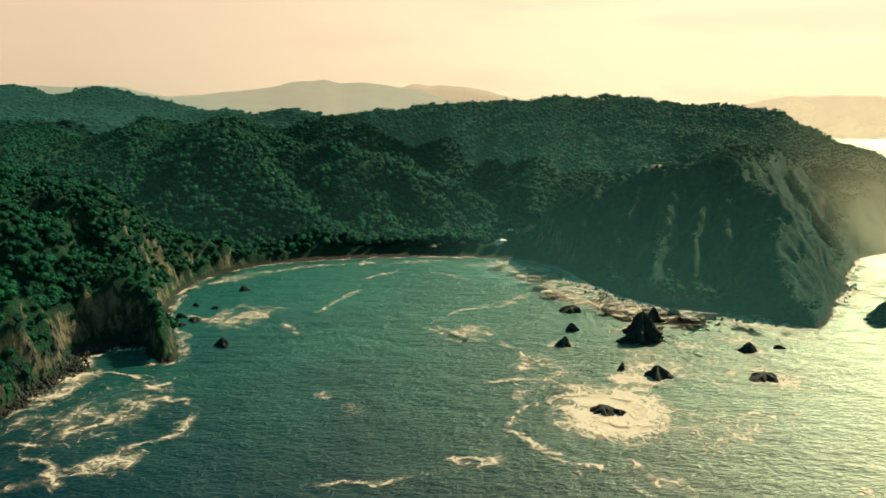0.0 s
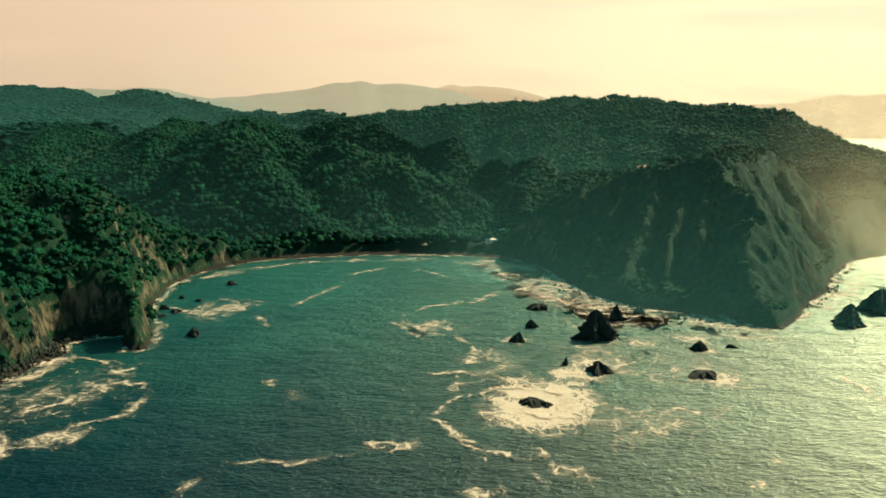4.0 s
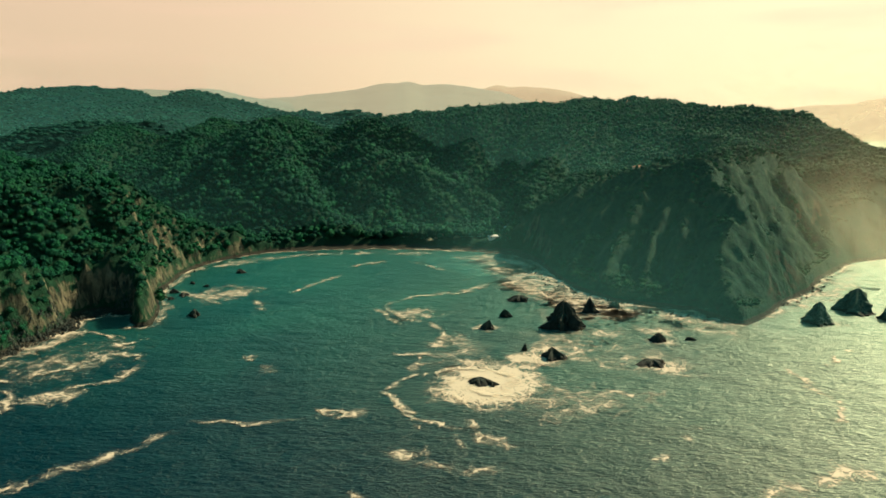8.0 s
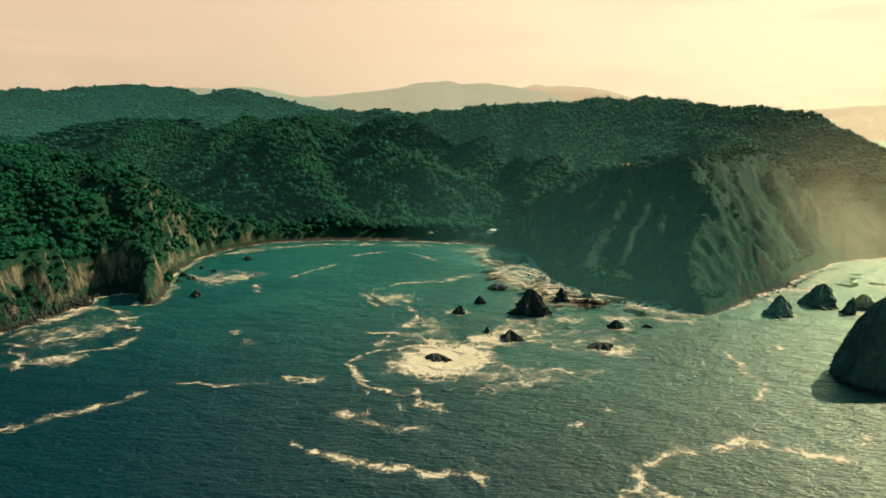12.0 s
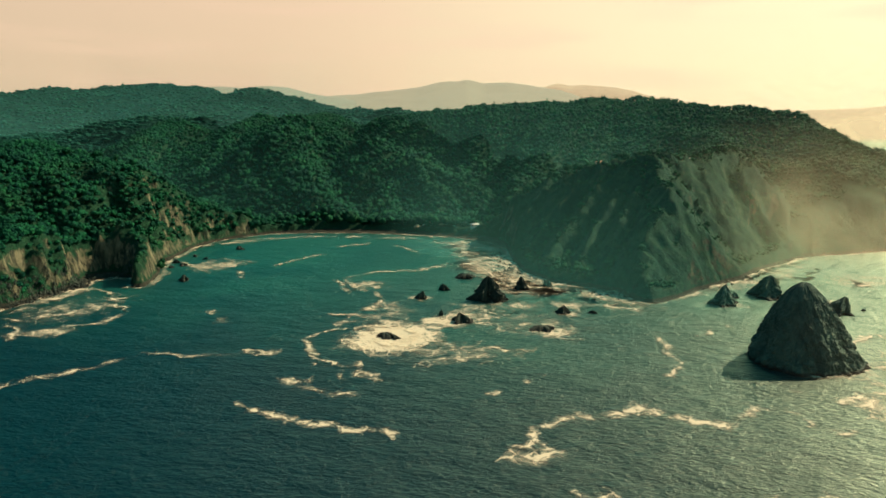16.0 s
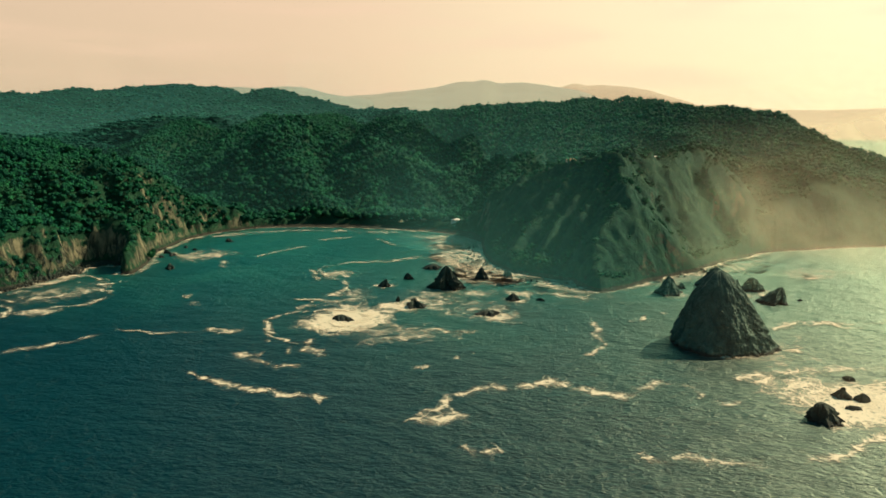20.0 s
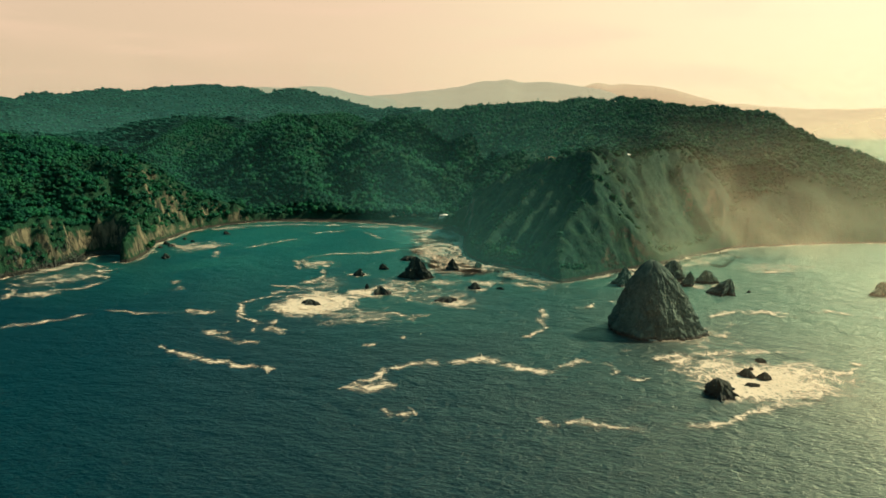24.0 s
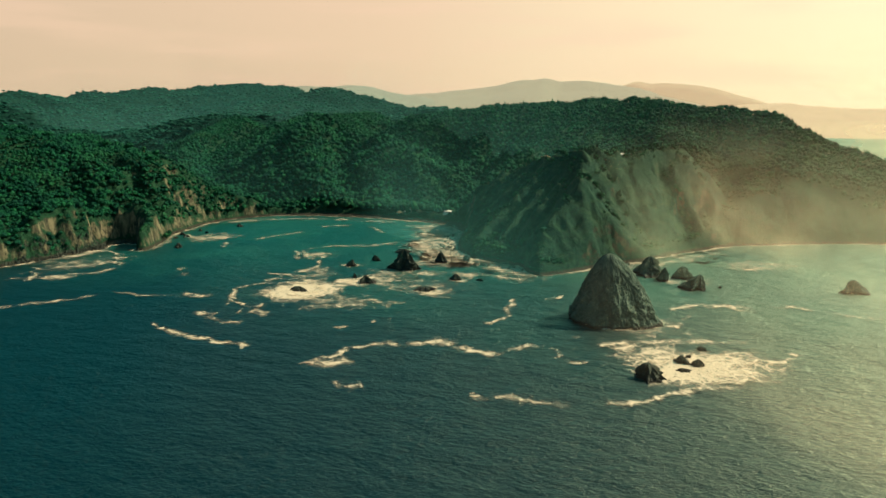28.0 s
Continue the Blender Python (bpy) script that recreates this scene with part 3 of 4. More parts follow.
def crown_shape(lobes, leaves, seed, fine=True):
    """A lumpy crown about 1 wide and 1 high over z = 0: a dome with boughs bulging from it, and leaf sprays round them."""
    r = np.random.default_rng(seed)
    v0, f0 = ICO2 if fine else ICO1
    knobs = r.normal(size=(9, 3))
    knobs[:, 2] = np.abs(knobs[:, 2])
    knobs /= np.linalg.norm(knobs, axis=1)[:, None]
    swell = np.clip((v0 @ knobs.T - 0.62) / 0.38, 0, 1).max(1)
    core = v0 * (0.78 + 0.36 * swell + r.uniform(-0.15, 0.15, len(v0)))[:, None] * np.array([0.44, 0.44, 0.46]) + np.array([0, 0, 0.46])
    f0 = f0[core[f0][:, :, 2].max(1) > 0.24]
    vs, fs, n = [core], [f0], len(core)
    for k in range(lobes):
        a, q = k * 2.4 + r.uniform(0, 1), r.uniform(0.2, 0.36)
        c = np.array([q * math.cos(a), q * math.sin(a), 0.5 + r.uniform(-0.12, 0.26)])
        v = ICO1[0] * (1 + r.uniform(-0.22, 0.22, (len(ICO1[0]), 1))) * r.uniform(0.14, 0.22) + c
        vs.append(v), fs.append(ICO1[1] + n)
        n += len(v)
    for _ in range(leaves):
        d = r.normal(size=3)
        d[2] = abs(d[2]) * 0.9 - 0.1
        d /= np.linalg.norm(d)
        c = np.array([0, 0, 0.46]) + d * np.array([0.46, 0.46, 0.48]) * r.uniform(0.84, 1.08)
        v = c + r.normal(size=(3, 3)) * 0.10
        vs.append(v), fs.append(np.array([[0, 1, 2]]) + n)
        n += 3
    return np.concatenate(vs), np.concatenate(fs)


def wood(name, places, sizes, shapes, mat, label):
    """Many crowns in one mesh. places: (n, 3), sizes: (n, 2) width and height."""
    vs, fs, n = [], [], 0
    pick = rng.integers(0, len(shapes), len(places))
    turn = rng.uniform(0, 6.283, len(places))
    for k, (v, f) in enumerate(shapes):
        i = np.nonzero(pick == k)[0]
        if not len(i):
            continue
        c, s = np.cos(turn[i])[:, None], np.sin(turn[i])[:, None]
        x = (v[:, 0] * c - v[:, 1] * s) * sizes[i, :1] + places[i, :1]
        y = (v[:, 0] * s + v[:, 1] * c) * sizes[i, :1] + places[i, 1:2]
        z = v[:, 2] * sizes[i, 1:] + places[i, 2:]
        vs.append(np.stack([x, y, z], -1).reshape(-1, 3))
        fs.append((f[None] + (np.arange(len(i)) * len(v))[:, None, None]).reshape(-1, 3) + n)
        n += len(i) * len(v)
    ob = mesh_object(name, np.concatenate(vs), np.concatenate(fs), mat, False)
    return tagged(ob, label, "forest", kind="stuff")


def scatter(x0, x1, y0, y1, gap):
    x, y = np.meshgrid(np.arange(x0, x1, gap), np.arange(y0, y1, gap))
    x = (x + rng.uniform(-0.5, 0.5, x.shape) * gap).ravel()
    y = (y + rng.uniform(-0.5, 0.5, y.shape) * gap).ravel()
    return x, y


def woodland(name, x0, x1, y0, y1, gap, shapes, label, size=(4.6, 8.2), keep=None):
    x, y = scatter(x0, x1, y0, y1, gap)
    z = level(x, y)
    slope = np.hypot(level(x + 3, y) - level(x - 3, y), level(x, y + 3) - level(x, y - 3)) / 6
    d = inland(x, y)
    ok = (d > 5) & (z > 5.5) & (slope < np.where((x < -110) & (y > 385), 3.2, np.where((x < -110) | (y > 620), 1.8, 1.5)) + rng.uniform(-0.3, 0.3, x.shape))
    bare = (x > 95) & (y < 610) & (slope > 0.50 + 0.5 * fbm(x / 14, y / 14, 2, 91))
    ok &= ~bare
    if keep is not None:
        ok &= keep(x, y, z)
    x, y, z, slope = x[ok], y[ok], z[ok], slope[ok]
    w = rng.uniform(size[0], size[1], len(x)) * (0.5 + 0.95 * fbm(x / 26, y / 26, 3, 70))
    low = (x > 95) & (y < 600) & (slope > 0.45)
    w = np.where(low, w * 0.58, w)
    hh = w * rng.uniform(0.72, 1.15, len(x))
    z = z + np.where(low, 0.0, 9.0 * np.clip(fbm(x / 24, y / 24, 2, 97) - 0.42, 0, 1)) * np.clip((inland(x, y) - 10) / 25, 0, 1)
    return wood(name, np.stack([x, y, z - 0.16 * hh], -1), np.stack([w, hh], -1), shapes, LEAF, label)


NEAR = [crown_shape(3, 12, s) for s in range(8)]
MID = [crown_shape(1, 12, 20 + s) for s in range(6)]
FAR = [crown_shape(1, 10, 40 + s, False) for s in range(6)]
woodland("forest", -540, -125, 170, 540, 3.4, NEAR, "dense dark green forest on the hill above the cliffs", size=(2.9, 5.8), keep=lambda x, y, z: y < 398 + (x + 470) * 0.37)
woodland("forest", -704, 100, 470, 800, 5.1, MID, "dense green forest on the spurs behind the beach", size=(4.4, 9), keep=lambda x, y, z: y > np.maximum(520, 398 + (x + 470) * 0.37))
woodland("forest", -704, 100, 800, 1180, 6.2, FAR, "forest on the hills behind the bay", size=(5, 9.6))
woodland("forest", 100, 400, 370, 640, 3.1, FAR, "scrub and trees on the headland", size=(2.4, 5.4), keep=lambda x, y, z: np.minimum(np.hypot(x - 247, y - 552), np.hypot(x - 204, y - 531)) > 9)
woodland("forest", 100, 700, 640, 1020, 4.8, FAR, "forest on the long back ridge", size=(4.0, 7.8), keep=lambda x, y, z: y < np.interp(x, (100, 220, 300, 400, 480, 700), (938, 908, 868, 802, 760, 800)) + 40)

fx, fy, FZ = FAR_HILLS
TINY = [(ICO1[0] * (1 + np.random.default_rng(60 + k).uniform(-0.25, 0.25, (12, 1))) * 0.5 + np.array([0, 0, 0.5]), ICO1[1]) for k in range(4)]
x, y = scatter(-2300, 420, 560, 3400, 21)
xn, yn = scatter(-1150, 250, 640, 1650, 10)
x, y = np.concatenate([x, xn]), np.concatenate([y, yn])
close = np.arange(len(x)) >= len(x) - len(xn)
keep = (y > 1180) | (x < -702)
x, y, close = x[keep], y[keep], close[keep]
z = FZ[np.clip(np.round((y - fy[0]) / 20).astype(int), 0, len(fy) - 1), np.clip(np.round((x - fx[0]) / 20).astype(int), 0, len(fx) - 1)]
w = rng.uniform(9, 16, len(x)) * np.where(close, 0.62, 1.0)
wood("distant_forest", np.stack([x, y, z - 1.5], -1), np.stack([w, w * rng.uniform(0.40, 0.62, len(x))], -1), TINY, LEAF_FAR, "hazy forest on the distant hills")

# ---- houses ----
WALL = plain_material("limewash", (0.78, 0.75, 0.68), 0.85, 0.12, 0.8)
SHEET = plain_material("white_roofing", (0.80, 0.79, 0.76), 0.5, 0.1, 0.5)
TILE = plain_material("clay_roofing", (0.36, 0.20, 0.12), 0.85, 0.35, 1.2)
THATCH = plain_material("palm_thatch", (0.30, 0.24, 0.14), 0.95, 0.4, 2.0)
WOOD = plain_material("weathered_wood", (0.16, 0.11, 0.07), 0.8, 0.3, 2.0)
GLASS, gnt, gp = material("window_glass")
gp.inputs["Base Color"].default_value, gp.inputs["Roughness"].default_value = (0.02, 0.03, 0.03, 1), 0.08


def part(name, bm, mat, parent, label=""):
    me = bpy.data.meshes.new(name)
    bm.to_mesh(me)
    bm.free()
    me.materials.append(mat)
    ob = new(name, me)
    ob.parent = parent
    return tagged(ob, label)


def box_bm(cx, cy, cz, dx, dy, dz, bevel=0.0):
    bm = bmesh.new()
    bmesh.ops.create_cube(bm, size=1.0, matrix=Matrix.Translation((cx, cy, cz)) @ Matrix.Diagonal((dx, dy, dz, 1)))
    if bevel:
        bmesh.ops.bevel(bm, geom=bm.edges[:], offset=bevel, segments=1, affect="EDGES")
    return bm


def wall_bm(length, tall, thick, openings):
    """A wall along x with openings (x0, x1, z0, z1) right through it."""
    xs = sorted({-length / 2, length / 2, *(v for o in openings for v in o[:2])})
    zs = sorted({0.0, tall, *(v for o in openings for v in o[2:])})
    bm = bmesh.new()
    for a, b in zip(xs, xs[1:]):
        for c, d in zip(zs, zs[1:]):
            mx, mz = (a + b) / 2, (c + d) / 2
            if any(o[0] < mx < o[1] and o[2] < mz < o[3] for o in openings):
                continue
            bmesh.ops.create_cube(bm, size=1.0, matrix=Matrix.Translation((mx, 0, mz)) @ Matrix.Diagonal((b - a, thick, d - c, 1)))
    bmesh.ops.remove_doubles(bm, verts=bm.verts, dist=0.001)
    return bm


def roof_bm(dx, dy, tall, thick=0.18):
    """A hipped roof with eaves."""
    bm = bmesh.new()
    r = max(0.3, (dx - dy) / 2)
    low = [bm.verts.new(p) for p in ((-dx / 2, -dy / 2, 0), (dx / 2, -dy / 2, 0), (dx / 2, dy / 2, 0), (-dx / 2, dy / 2, 0))]
    rim = [bm.verts.new((v.co.x, v.co.y, thick)) for v in low]
    a, b = bm.verts.new((-r, 0, tall)), bm.verts.new((r, 0, tall))
    bm.faces.new(low[::-1])
    for k in range(4):
        bm.faces.new((low[k], low[(k + 1) % 4], rim[(k + 1) % 4], rim[k]))
    bm.faces.new((rim[0], rim[1], b, a)), bm.faces.new((rim[1], rim[2], b)), bm.faces.new((rim[2], rim[3], a, b)), bm.faces.new((rim[3], rim[0], a))
    return bm


def house(x, y, turn, dx, dy, tall, roof_mat, label, drop=0.4):
    z = float(level(np.array([x]), np.array([y]))[0])
    ob = new("house")
    ob.matrix_world = pose(x, y, z - drop, 0, 0, turn)
    tagged(ob, label, "house", "houses round the bay")
    part("footing", box_bm(0, 0, -1.2, dx + 1.2, dy + 1.2, 2.6, 0.05), WALL, ob)
    t = 0.25
    for side in (-1, 1):
        n = max(2, int(dx / 3))
        ops = [(-dx / 2 + dx * (k + 0.5) / n - 0.6, -dx / 2 + dx * (k + 0.5) / n + 0.6, 0.9, 2.2) for k in range(n)]
        if side < 0:
            ops[n // 2] = (ops[n // 2][0] + 0.1, ops[n // 2][1] - 0.1, 0.0, 2.1)
        w = part("wall", wall_bm(dx, tall, t, ops), WALL, ob)
        w.matrix_basis = pose(0, side * (dy / 2 - t / 2), 0.1)
        for k, o in enumerate(ops):
            cx, cz = (o[0] + o[1]) / 2, (o[2] + o[3]) / 2
            if o[2] == 0.0:
                part("door", box_bm(cx, side * (dy / 2 - t / 2), cz + 0.1, o[1] - o[0] - 0.02, 0.06, o[3] - 0.02), WOOD, ob, "dark wooden door")
            else:
                win = part("window", box_bm(cx, side * (dy / 2 - t / 2), cz + 0.1, o[1] - o[0] - 0.02, 0.05, o[3] - o[2] - 0.02), GLASS, ob, "dark glass window")
                part("window_sill", box_bm(cx, side * (dy / 2 + 0.06), o[2] + 0.05, o[1] - o[0] + 0.2, 0.14, 0.07), WALL, win)
    for side in (-1, 1):
        w = part("wall", wall_bm(dy - 2 * t - 0.01, tall, t, [(-0.6, 0.6, 0.9, 2.2)]), WALL, ob)
        w.matrix_basis = pose(side * (dx / 2 - t / 2), 0, 0.1, 0, 0, 90)
    r = part("roof", roof_bm(dx + 1.4, dy + 1.4, min(dy * 0.28, 2.2)), roof_mat, ob)
    r.matrix_basis = pose(0, 0, tall + 0.1)
    return ob


def palapa(x, y, r, tall, label):
    z = float(level(np.array([x]), np.array([y]))[0])
    ob = new("beach_shelter")
    ob.matrix_world = pose(x, y, z - 0.2)
    tagged(ob, label, "shelter")
    for k in range(6):
        bm = bmesh.new()
        bmesh.ops.create_cone(bm, cap_ends=True, segments=8, radius1=0.14, radius2=0.11, depth=tall, matrix=Matrix.Translation((math.cos(k * 1.047) * r * 0.8, math.sin(k * 1.047) * r * 0.8, tall / 2)))
        part("post", bm, WOOD, ob)
    bm = bmesh.new()
    bmesh.ops.create_cone(bm, cap_ends=True, segments=16, radius1=r, radius2=0.2, depth=r * 0.6, matrix=Matrix.Translation((0, 0, tall + r * 0.3)))
    part("thatched_roof", bm, THATCH, ob)


house(54, 581, 12, 8.5, 5.5, 2.4, SHEET, "white beach house with a pale sheet roof")
house(67, 617, 30, 8, 6, 2.8, SHEET, "small white house among trees behind the beach")
house(3, 586, -10, 9, 6, 2.8, TILE, "low house with a clay roof above the beach")
house(204, 531, 35, 10, 6.5, 3.0, SHEET, "white house on the headland's crest", -0.6)
house(176, 540, 25, 8, 5.5, 2.8, TILE, "small house half hidden by trees on the headland")
house(247, 552, 40, 9, 6, 3.0, SHEET, "white house on top of the headland", -0.6)
house(468, 706, 30, 10, 7, 3.0, SHEET, "small pale house near the cliff edge")
palapa(-6, 579, 4.2, 2.6, "round palm-thatched shelter above the beach")
palapa(20, 578, 3.6, 2.5, "round palm-thatched shelter above the beach")

# ---- single trees on crests and cliff edges ----


def trunk_bm(tall, seed):
    r = random.Random(seed)
    bm = bmesh.new()
    bmesh.ops.create_cone(bm, cap_ends=True, segments=7, radius1=0.28, radius2=0.13, depth=tall, matrix=Matrix.Translation((0, 0, tall / 2 - 0.3)))
    for k in range(4):
        a = k * 1.57 + r.uniform(-0.4, 0.4)
        m = Matrix.Translation((0, 0, tall * r.uniform(0.55, 0.85))) @ Euler((radians(r.uniform(35, 60)), 0, a)).to_matrix().to_4x4() @ Matrix.Translation((0, 0, 0.9))
        bmesh.ops.create_cone(bm, cap_ends=True, segments=5, radius1=0.12, radius2=0.05, depth=1.9, matrix=m)
    return bm


def tree(seed, wide, tall):
    ob = new("tree")
    tagged(ob, "broad green tree standing clear of the forest canopy", "tree", "trees on the crests")
    part("trunk", trunk_bm(tall * 0.6, seed), BARK, ob)
    v, f = crown_shape(8, 120, 200 + seed)
    v = v * np.array([wide, wide, tall * 0.75]) + np.array([0, 0, tall * 0.3])
    mesh_object("crown", v, f, LEAF, False, ob)
    return ob


TREES = [tree(k, w, h) for k, (w, h) in enumerate(((6.5, 8.0), (5.2, 7.5), (7.6, 9.0), (4.6, 6.5)))]


def crest_trees(pts, count, spread, seed, size=1.0):
    r = random.Random(seed)
    for i in range(count):
        k = r.randrange(len(pts) - 1)
        u = r.random()
        x = pts[k][0] + (pts[k + 1][0] - pts[k][0]) * u + r.uniform(-spread, spread)
        y = pts[k][1] + (pts[k + 1][1] - pts[k][1]) * u + r.uniform(-spread, spread)
        z = float(level(np.array([x]), np.array([y]))[0])
        if z < 6:
            continue
        copy_thing(r.choice(TREES), pose(x, y, z - 0.2, 0, 0, r.uniform(0, 360)) @ Matrix.Scale(size * r.uniform(0.8, 1.1), 4))


for k, (x, y) in enumerate(((-150, 360), (-158, 372), (48, 612), (-12, 592))):
    TREES[k].matrix_world = pose(x, y, float(level(np.array([x]), np.array([y]))[0]) - 0.2)
crest_trees(((-111, 985), (0, 960), (100, 938), (220, 908), (300, 868), (400, 802), (452, 758)), 46, 9, 1, 0.62)
crest_trees(((-381, 362), (-325, 384), (-212, 430), (-176, 477)), 24, 7, 2)
crest_trees(((-208, 745), (-150, 640), (-104, 580)), 12, 8, 3)
crest_trees(((-40, 745), (10, 700), (38, 655)), 12, 8, 4)
crest_trees(((218, 518), (186, 533), (144, 549), (102, 565)), 14, 4, 6)
crest_trees(((-10, 586), (30, 590), (70, 585)), 14, 7, 7)
crest_trees(((40, 571), (58, 573), (70, 572)), 9, 2, 17, 0.45)
crest_trees(((207, 478), (228, 474), (246, 468), (265, 461)), 34, 2.5, 8, 0.5)
crest_trees(((218, 514), (238, 508), (256, 500), (276, 486)), 22, 2, 12, 0.5)
crest_trees(((290, 585), (310, 580), (328, 570)), 18, 2.5, 13, 0.5)
crest_trees(((190, 528), (166, 486), (148, 446)), 20, 3, 14, 0.5)
crest_trees(((212, 512), (240, 532), (268, 556)), 26, 5, 15, 0.6)
crest_trees(((218, 514), (207, 478), (220, 437)), 16, 2, 9, 0.5)
crest_trees(((274, 560), (292, 556), (308, 545), (322, 531)), 24, 2.5, 10, 0.5)
crest_trees(((225, 518), (250, 540), (274, 562)), 16, 4, 11, 0.7)

# ---- rocks in the sea ----


def with_cover(ob, cover):
    at = ob.data.attributes.new("cover", "FLOAT", "POINT")
    at.data.foreach_set("value", np.asarray(cover, np.float32).ravel())
    return ob


def crag_mesh(name, wide, deep, tall, seed, around=40, up=20, taper=1.0, blunt=0.25, lean=(0.0, 0.0), crag=0.25, mat=None, foot=1.5):
    """A crag on a plan of knuckled buttresses: taper bends its flanks, blunt widens its top; its foot lies under water."""
    off = Vector((seed * 7.3, seed * 3.1, seed * 1.7))
    vs, fs = [], []
    for j in range(up):
        h = j / up
        body = (1 - h) ** taper * (1 - blunt) + blunt * math.sqrt(1 - h)
        for i in range(around):
            a = 2 * math.pi * i / around
            c, sn = math.cos(a), math.sin(a)
            q = Vector((c * 1.1, sn * 1.1, h * 1.6 * tall / wide)) + off
            butt = noise.fractal(Vector((c * 1.3, sn * 1.3, h * 0.5)) + off, 1.0, 2.0, 3)
            cleft = 1 - min(1.0, abs(noise.noise(Vector((c * 2.6, sn * 2.6, h * 2.2)) + off * 1.3)) * 5)
            block = noise.fractal(q * 3.0, 0.9, 2.1, 4)
            grit = 0.10 * abs(noise.fractal(q * 8.0, 0.8, 2.1, 4)) * min(1.0, 4 * (1 - h)) if up > 60 else 0.0
            r = body * (1 + grit + crag * butt - 0.20 * crag * cleft + 0.60 * crag * block + 0.25 * crag * noise.noise(q * 9))
            step = 0.35 * (noise.noise(q * 4.5) + 0.5 * noise.noise(q * 9)) / up
            ledge = h + step + 0.25 * crag * h * (1 - h) * noise.noise(Vector((c, sn, 0)) * 1.4 + off)
            vs.append((r * c * wide / 2 + lean[0] * h * wide, r * sn * deep / 2 + lean[1] * h * deep, ledge * (tall + foot) - foot))
    for j in range(up - 1):
        for i in range(around):
            k = (i + 1) % around
            fs.append((j * around + i, j * around + k, (j + 1) * around + k, (j + 1) * around + i))
    top = len(vs)
    vs.append((lean[0] * wide, lean[1] * deep, tall))
    fs += [((up - 1) * around + i, (up - 1) * around + (i + 1) % around, top) for i in range(around)]
    me = bpy.data.meshes.new(name)
    me.from_pydata(vs, [], fs)
    me.validate()
    me.polygons.foreach_set("use_smooth", [False] * len(me.polygons))
    me.materials.append(mat or ROCK_DARK)
    return me


def sea_rock(x, y, wide, tall, seed, taper=0.9, lean=0.0, deep=0.8, label="dark wet rock standing in the sea foam", crag=0.75, mat=None):
    ob = new("sea_rock", crag_mesh("sea_rock", wide, wide * deep, tall, seed, 36, 16, taper, 0.3, (lean, 0), crag, mat))
    ob.matrix_world = pose(x, y, 0, 0, 0, (seed * 37) % 50 - 25)
    return tagged(ob, label, "rock", "rocks in the bay")


big = new("stack_rock", crag_mesh("stack_rock", 54, 44, 41, 3, 180, 100, 0.69, 0.33, (-0.10, 0.0), 0.16, ROCK, 2.0))
big.matrix_world = pose(284, 274, 0, 0, 0, 10)
tagged(big, "tall grey-brown sea stack with steep craggy sides", "rock", "rocks in the bay")
spike = new("stack_rock", crag_mesh("stack_rock", 24, 17, 16.5, 8, 56, 26, 0.9, 0.16, (-0.04, 0.0), 0.75))
spike.matrix_world = pose(110, 344, 0)
tagged(spike, "dark pointed sea stack in white foam", "rock", "rocks in the bay")
for i, (x, y, w, h, sh, le) in enumerate(((82, 400, 15, 3.6, 0.5, 0), (76, 361, 7, 5, 0.8, -0.2), (66, 336, 9, 5.5, 0.8, 0.1), (128, 379, 11, 9, 1.0, -0.1), (144, 393, 10, 4.5, 0.7, 0),
                                          (88, 302, 4, 4, 0.9, 0), (104, 293, 15, 5.8, 1.1, -0.15), (160, 327, 10, 5, 0.9, 0), (178, 331, 6, 1.8, 0.5, 0), (151, 291, 15, 2.5, 0.45, 0))):
    sea_rock(x, y, w, h, 11 + i, sh, le)
for i, (x, y, w, h, sh, le) in enumerate(((260, 374, 19, 13, 1.0, 0.0), (292, 402, 24, 15, 0.8, 0.05), (304, 386, 10, 11, 1.0, 0.1), (317, 401, 14, 9.5, 0.6, 0), (327, 370, 22, 11, 1.1, 0.15), (431, 402, 15, 10, 0.7, -0.05),
                                          (270, 392, 7, 4, 0.8, 0), (344, 380, 4, 1.5, 0.5, 0))):
    sea_rock(x, y, w, h, 31 + i, sh, le, label="grey-brown rock islet off the headland", crag=0.7, mat=ROCK)
for i, (x, y, w, h, sh, le) in enumerate(((312, 187, 18, 7.5, 0.7, -0.1), (325, 213, 8, 4, 0.8, 0), (332, 212, 8, 3.6, 0.7, 0.1), (334, 236, 6, 2.2, 0.5, 0), (326, 201, 8, 1.6, 0.4, 0), (68, 256, 12, 2.6, 0.5, 0), (73, 254, 8, 1.8, 0.5, 0.1), (328, 222, 4, 1.6, 0.5, 0))):
    sea_rock(x, y, w, h, 51 + i, sh, le, label="low black rock awash in white foam")
for i, (x, y, w, h, sh, le) in enumerate(((-137, 452, 9, 3.5, 0.7, 0), (-116, 338, 10, 4.6, 0.8, 0.1), (-146, 382, 8, 2.3, 0.5, 0), (-157, 388, 7, 3.2, 0.7, 0), (-142, 407, 6, 1.8, 0.5, 0), (-157, 414, 6, 2.2, 0.6, 0), (-150, 372, 6, 2.0, 0.6, 0))):
    sea_rock(x, y, w, h, 71 + i, sh, le, label="low dark rock off the wooded cliffs")

# boulders on the shores
BOULDERS = [crag_mesh("boulder", 2.2, 1.8, 1.5, 90 + k, 9, 4, 0.55, 0.6, (0, 0), 0.5, None, 0.8) for k in range(5)]


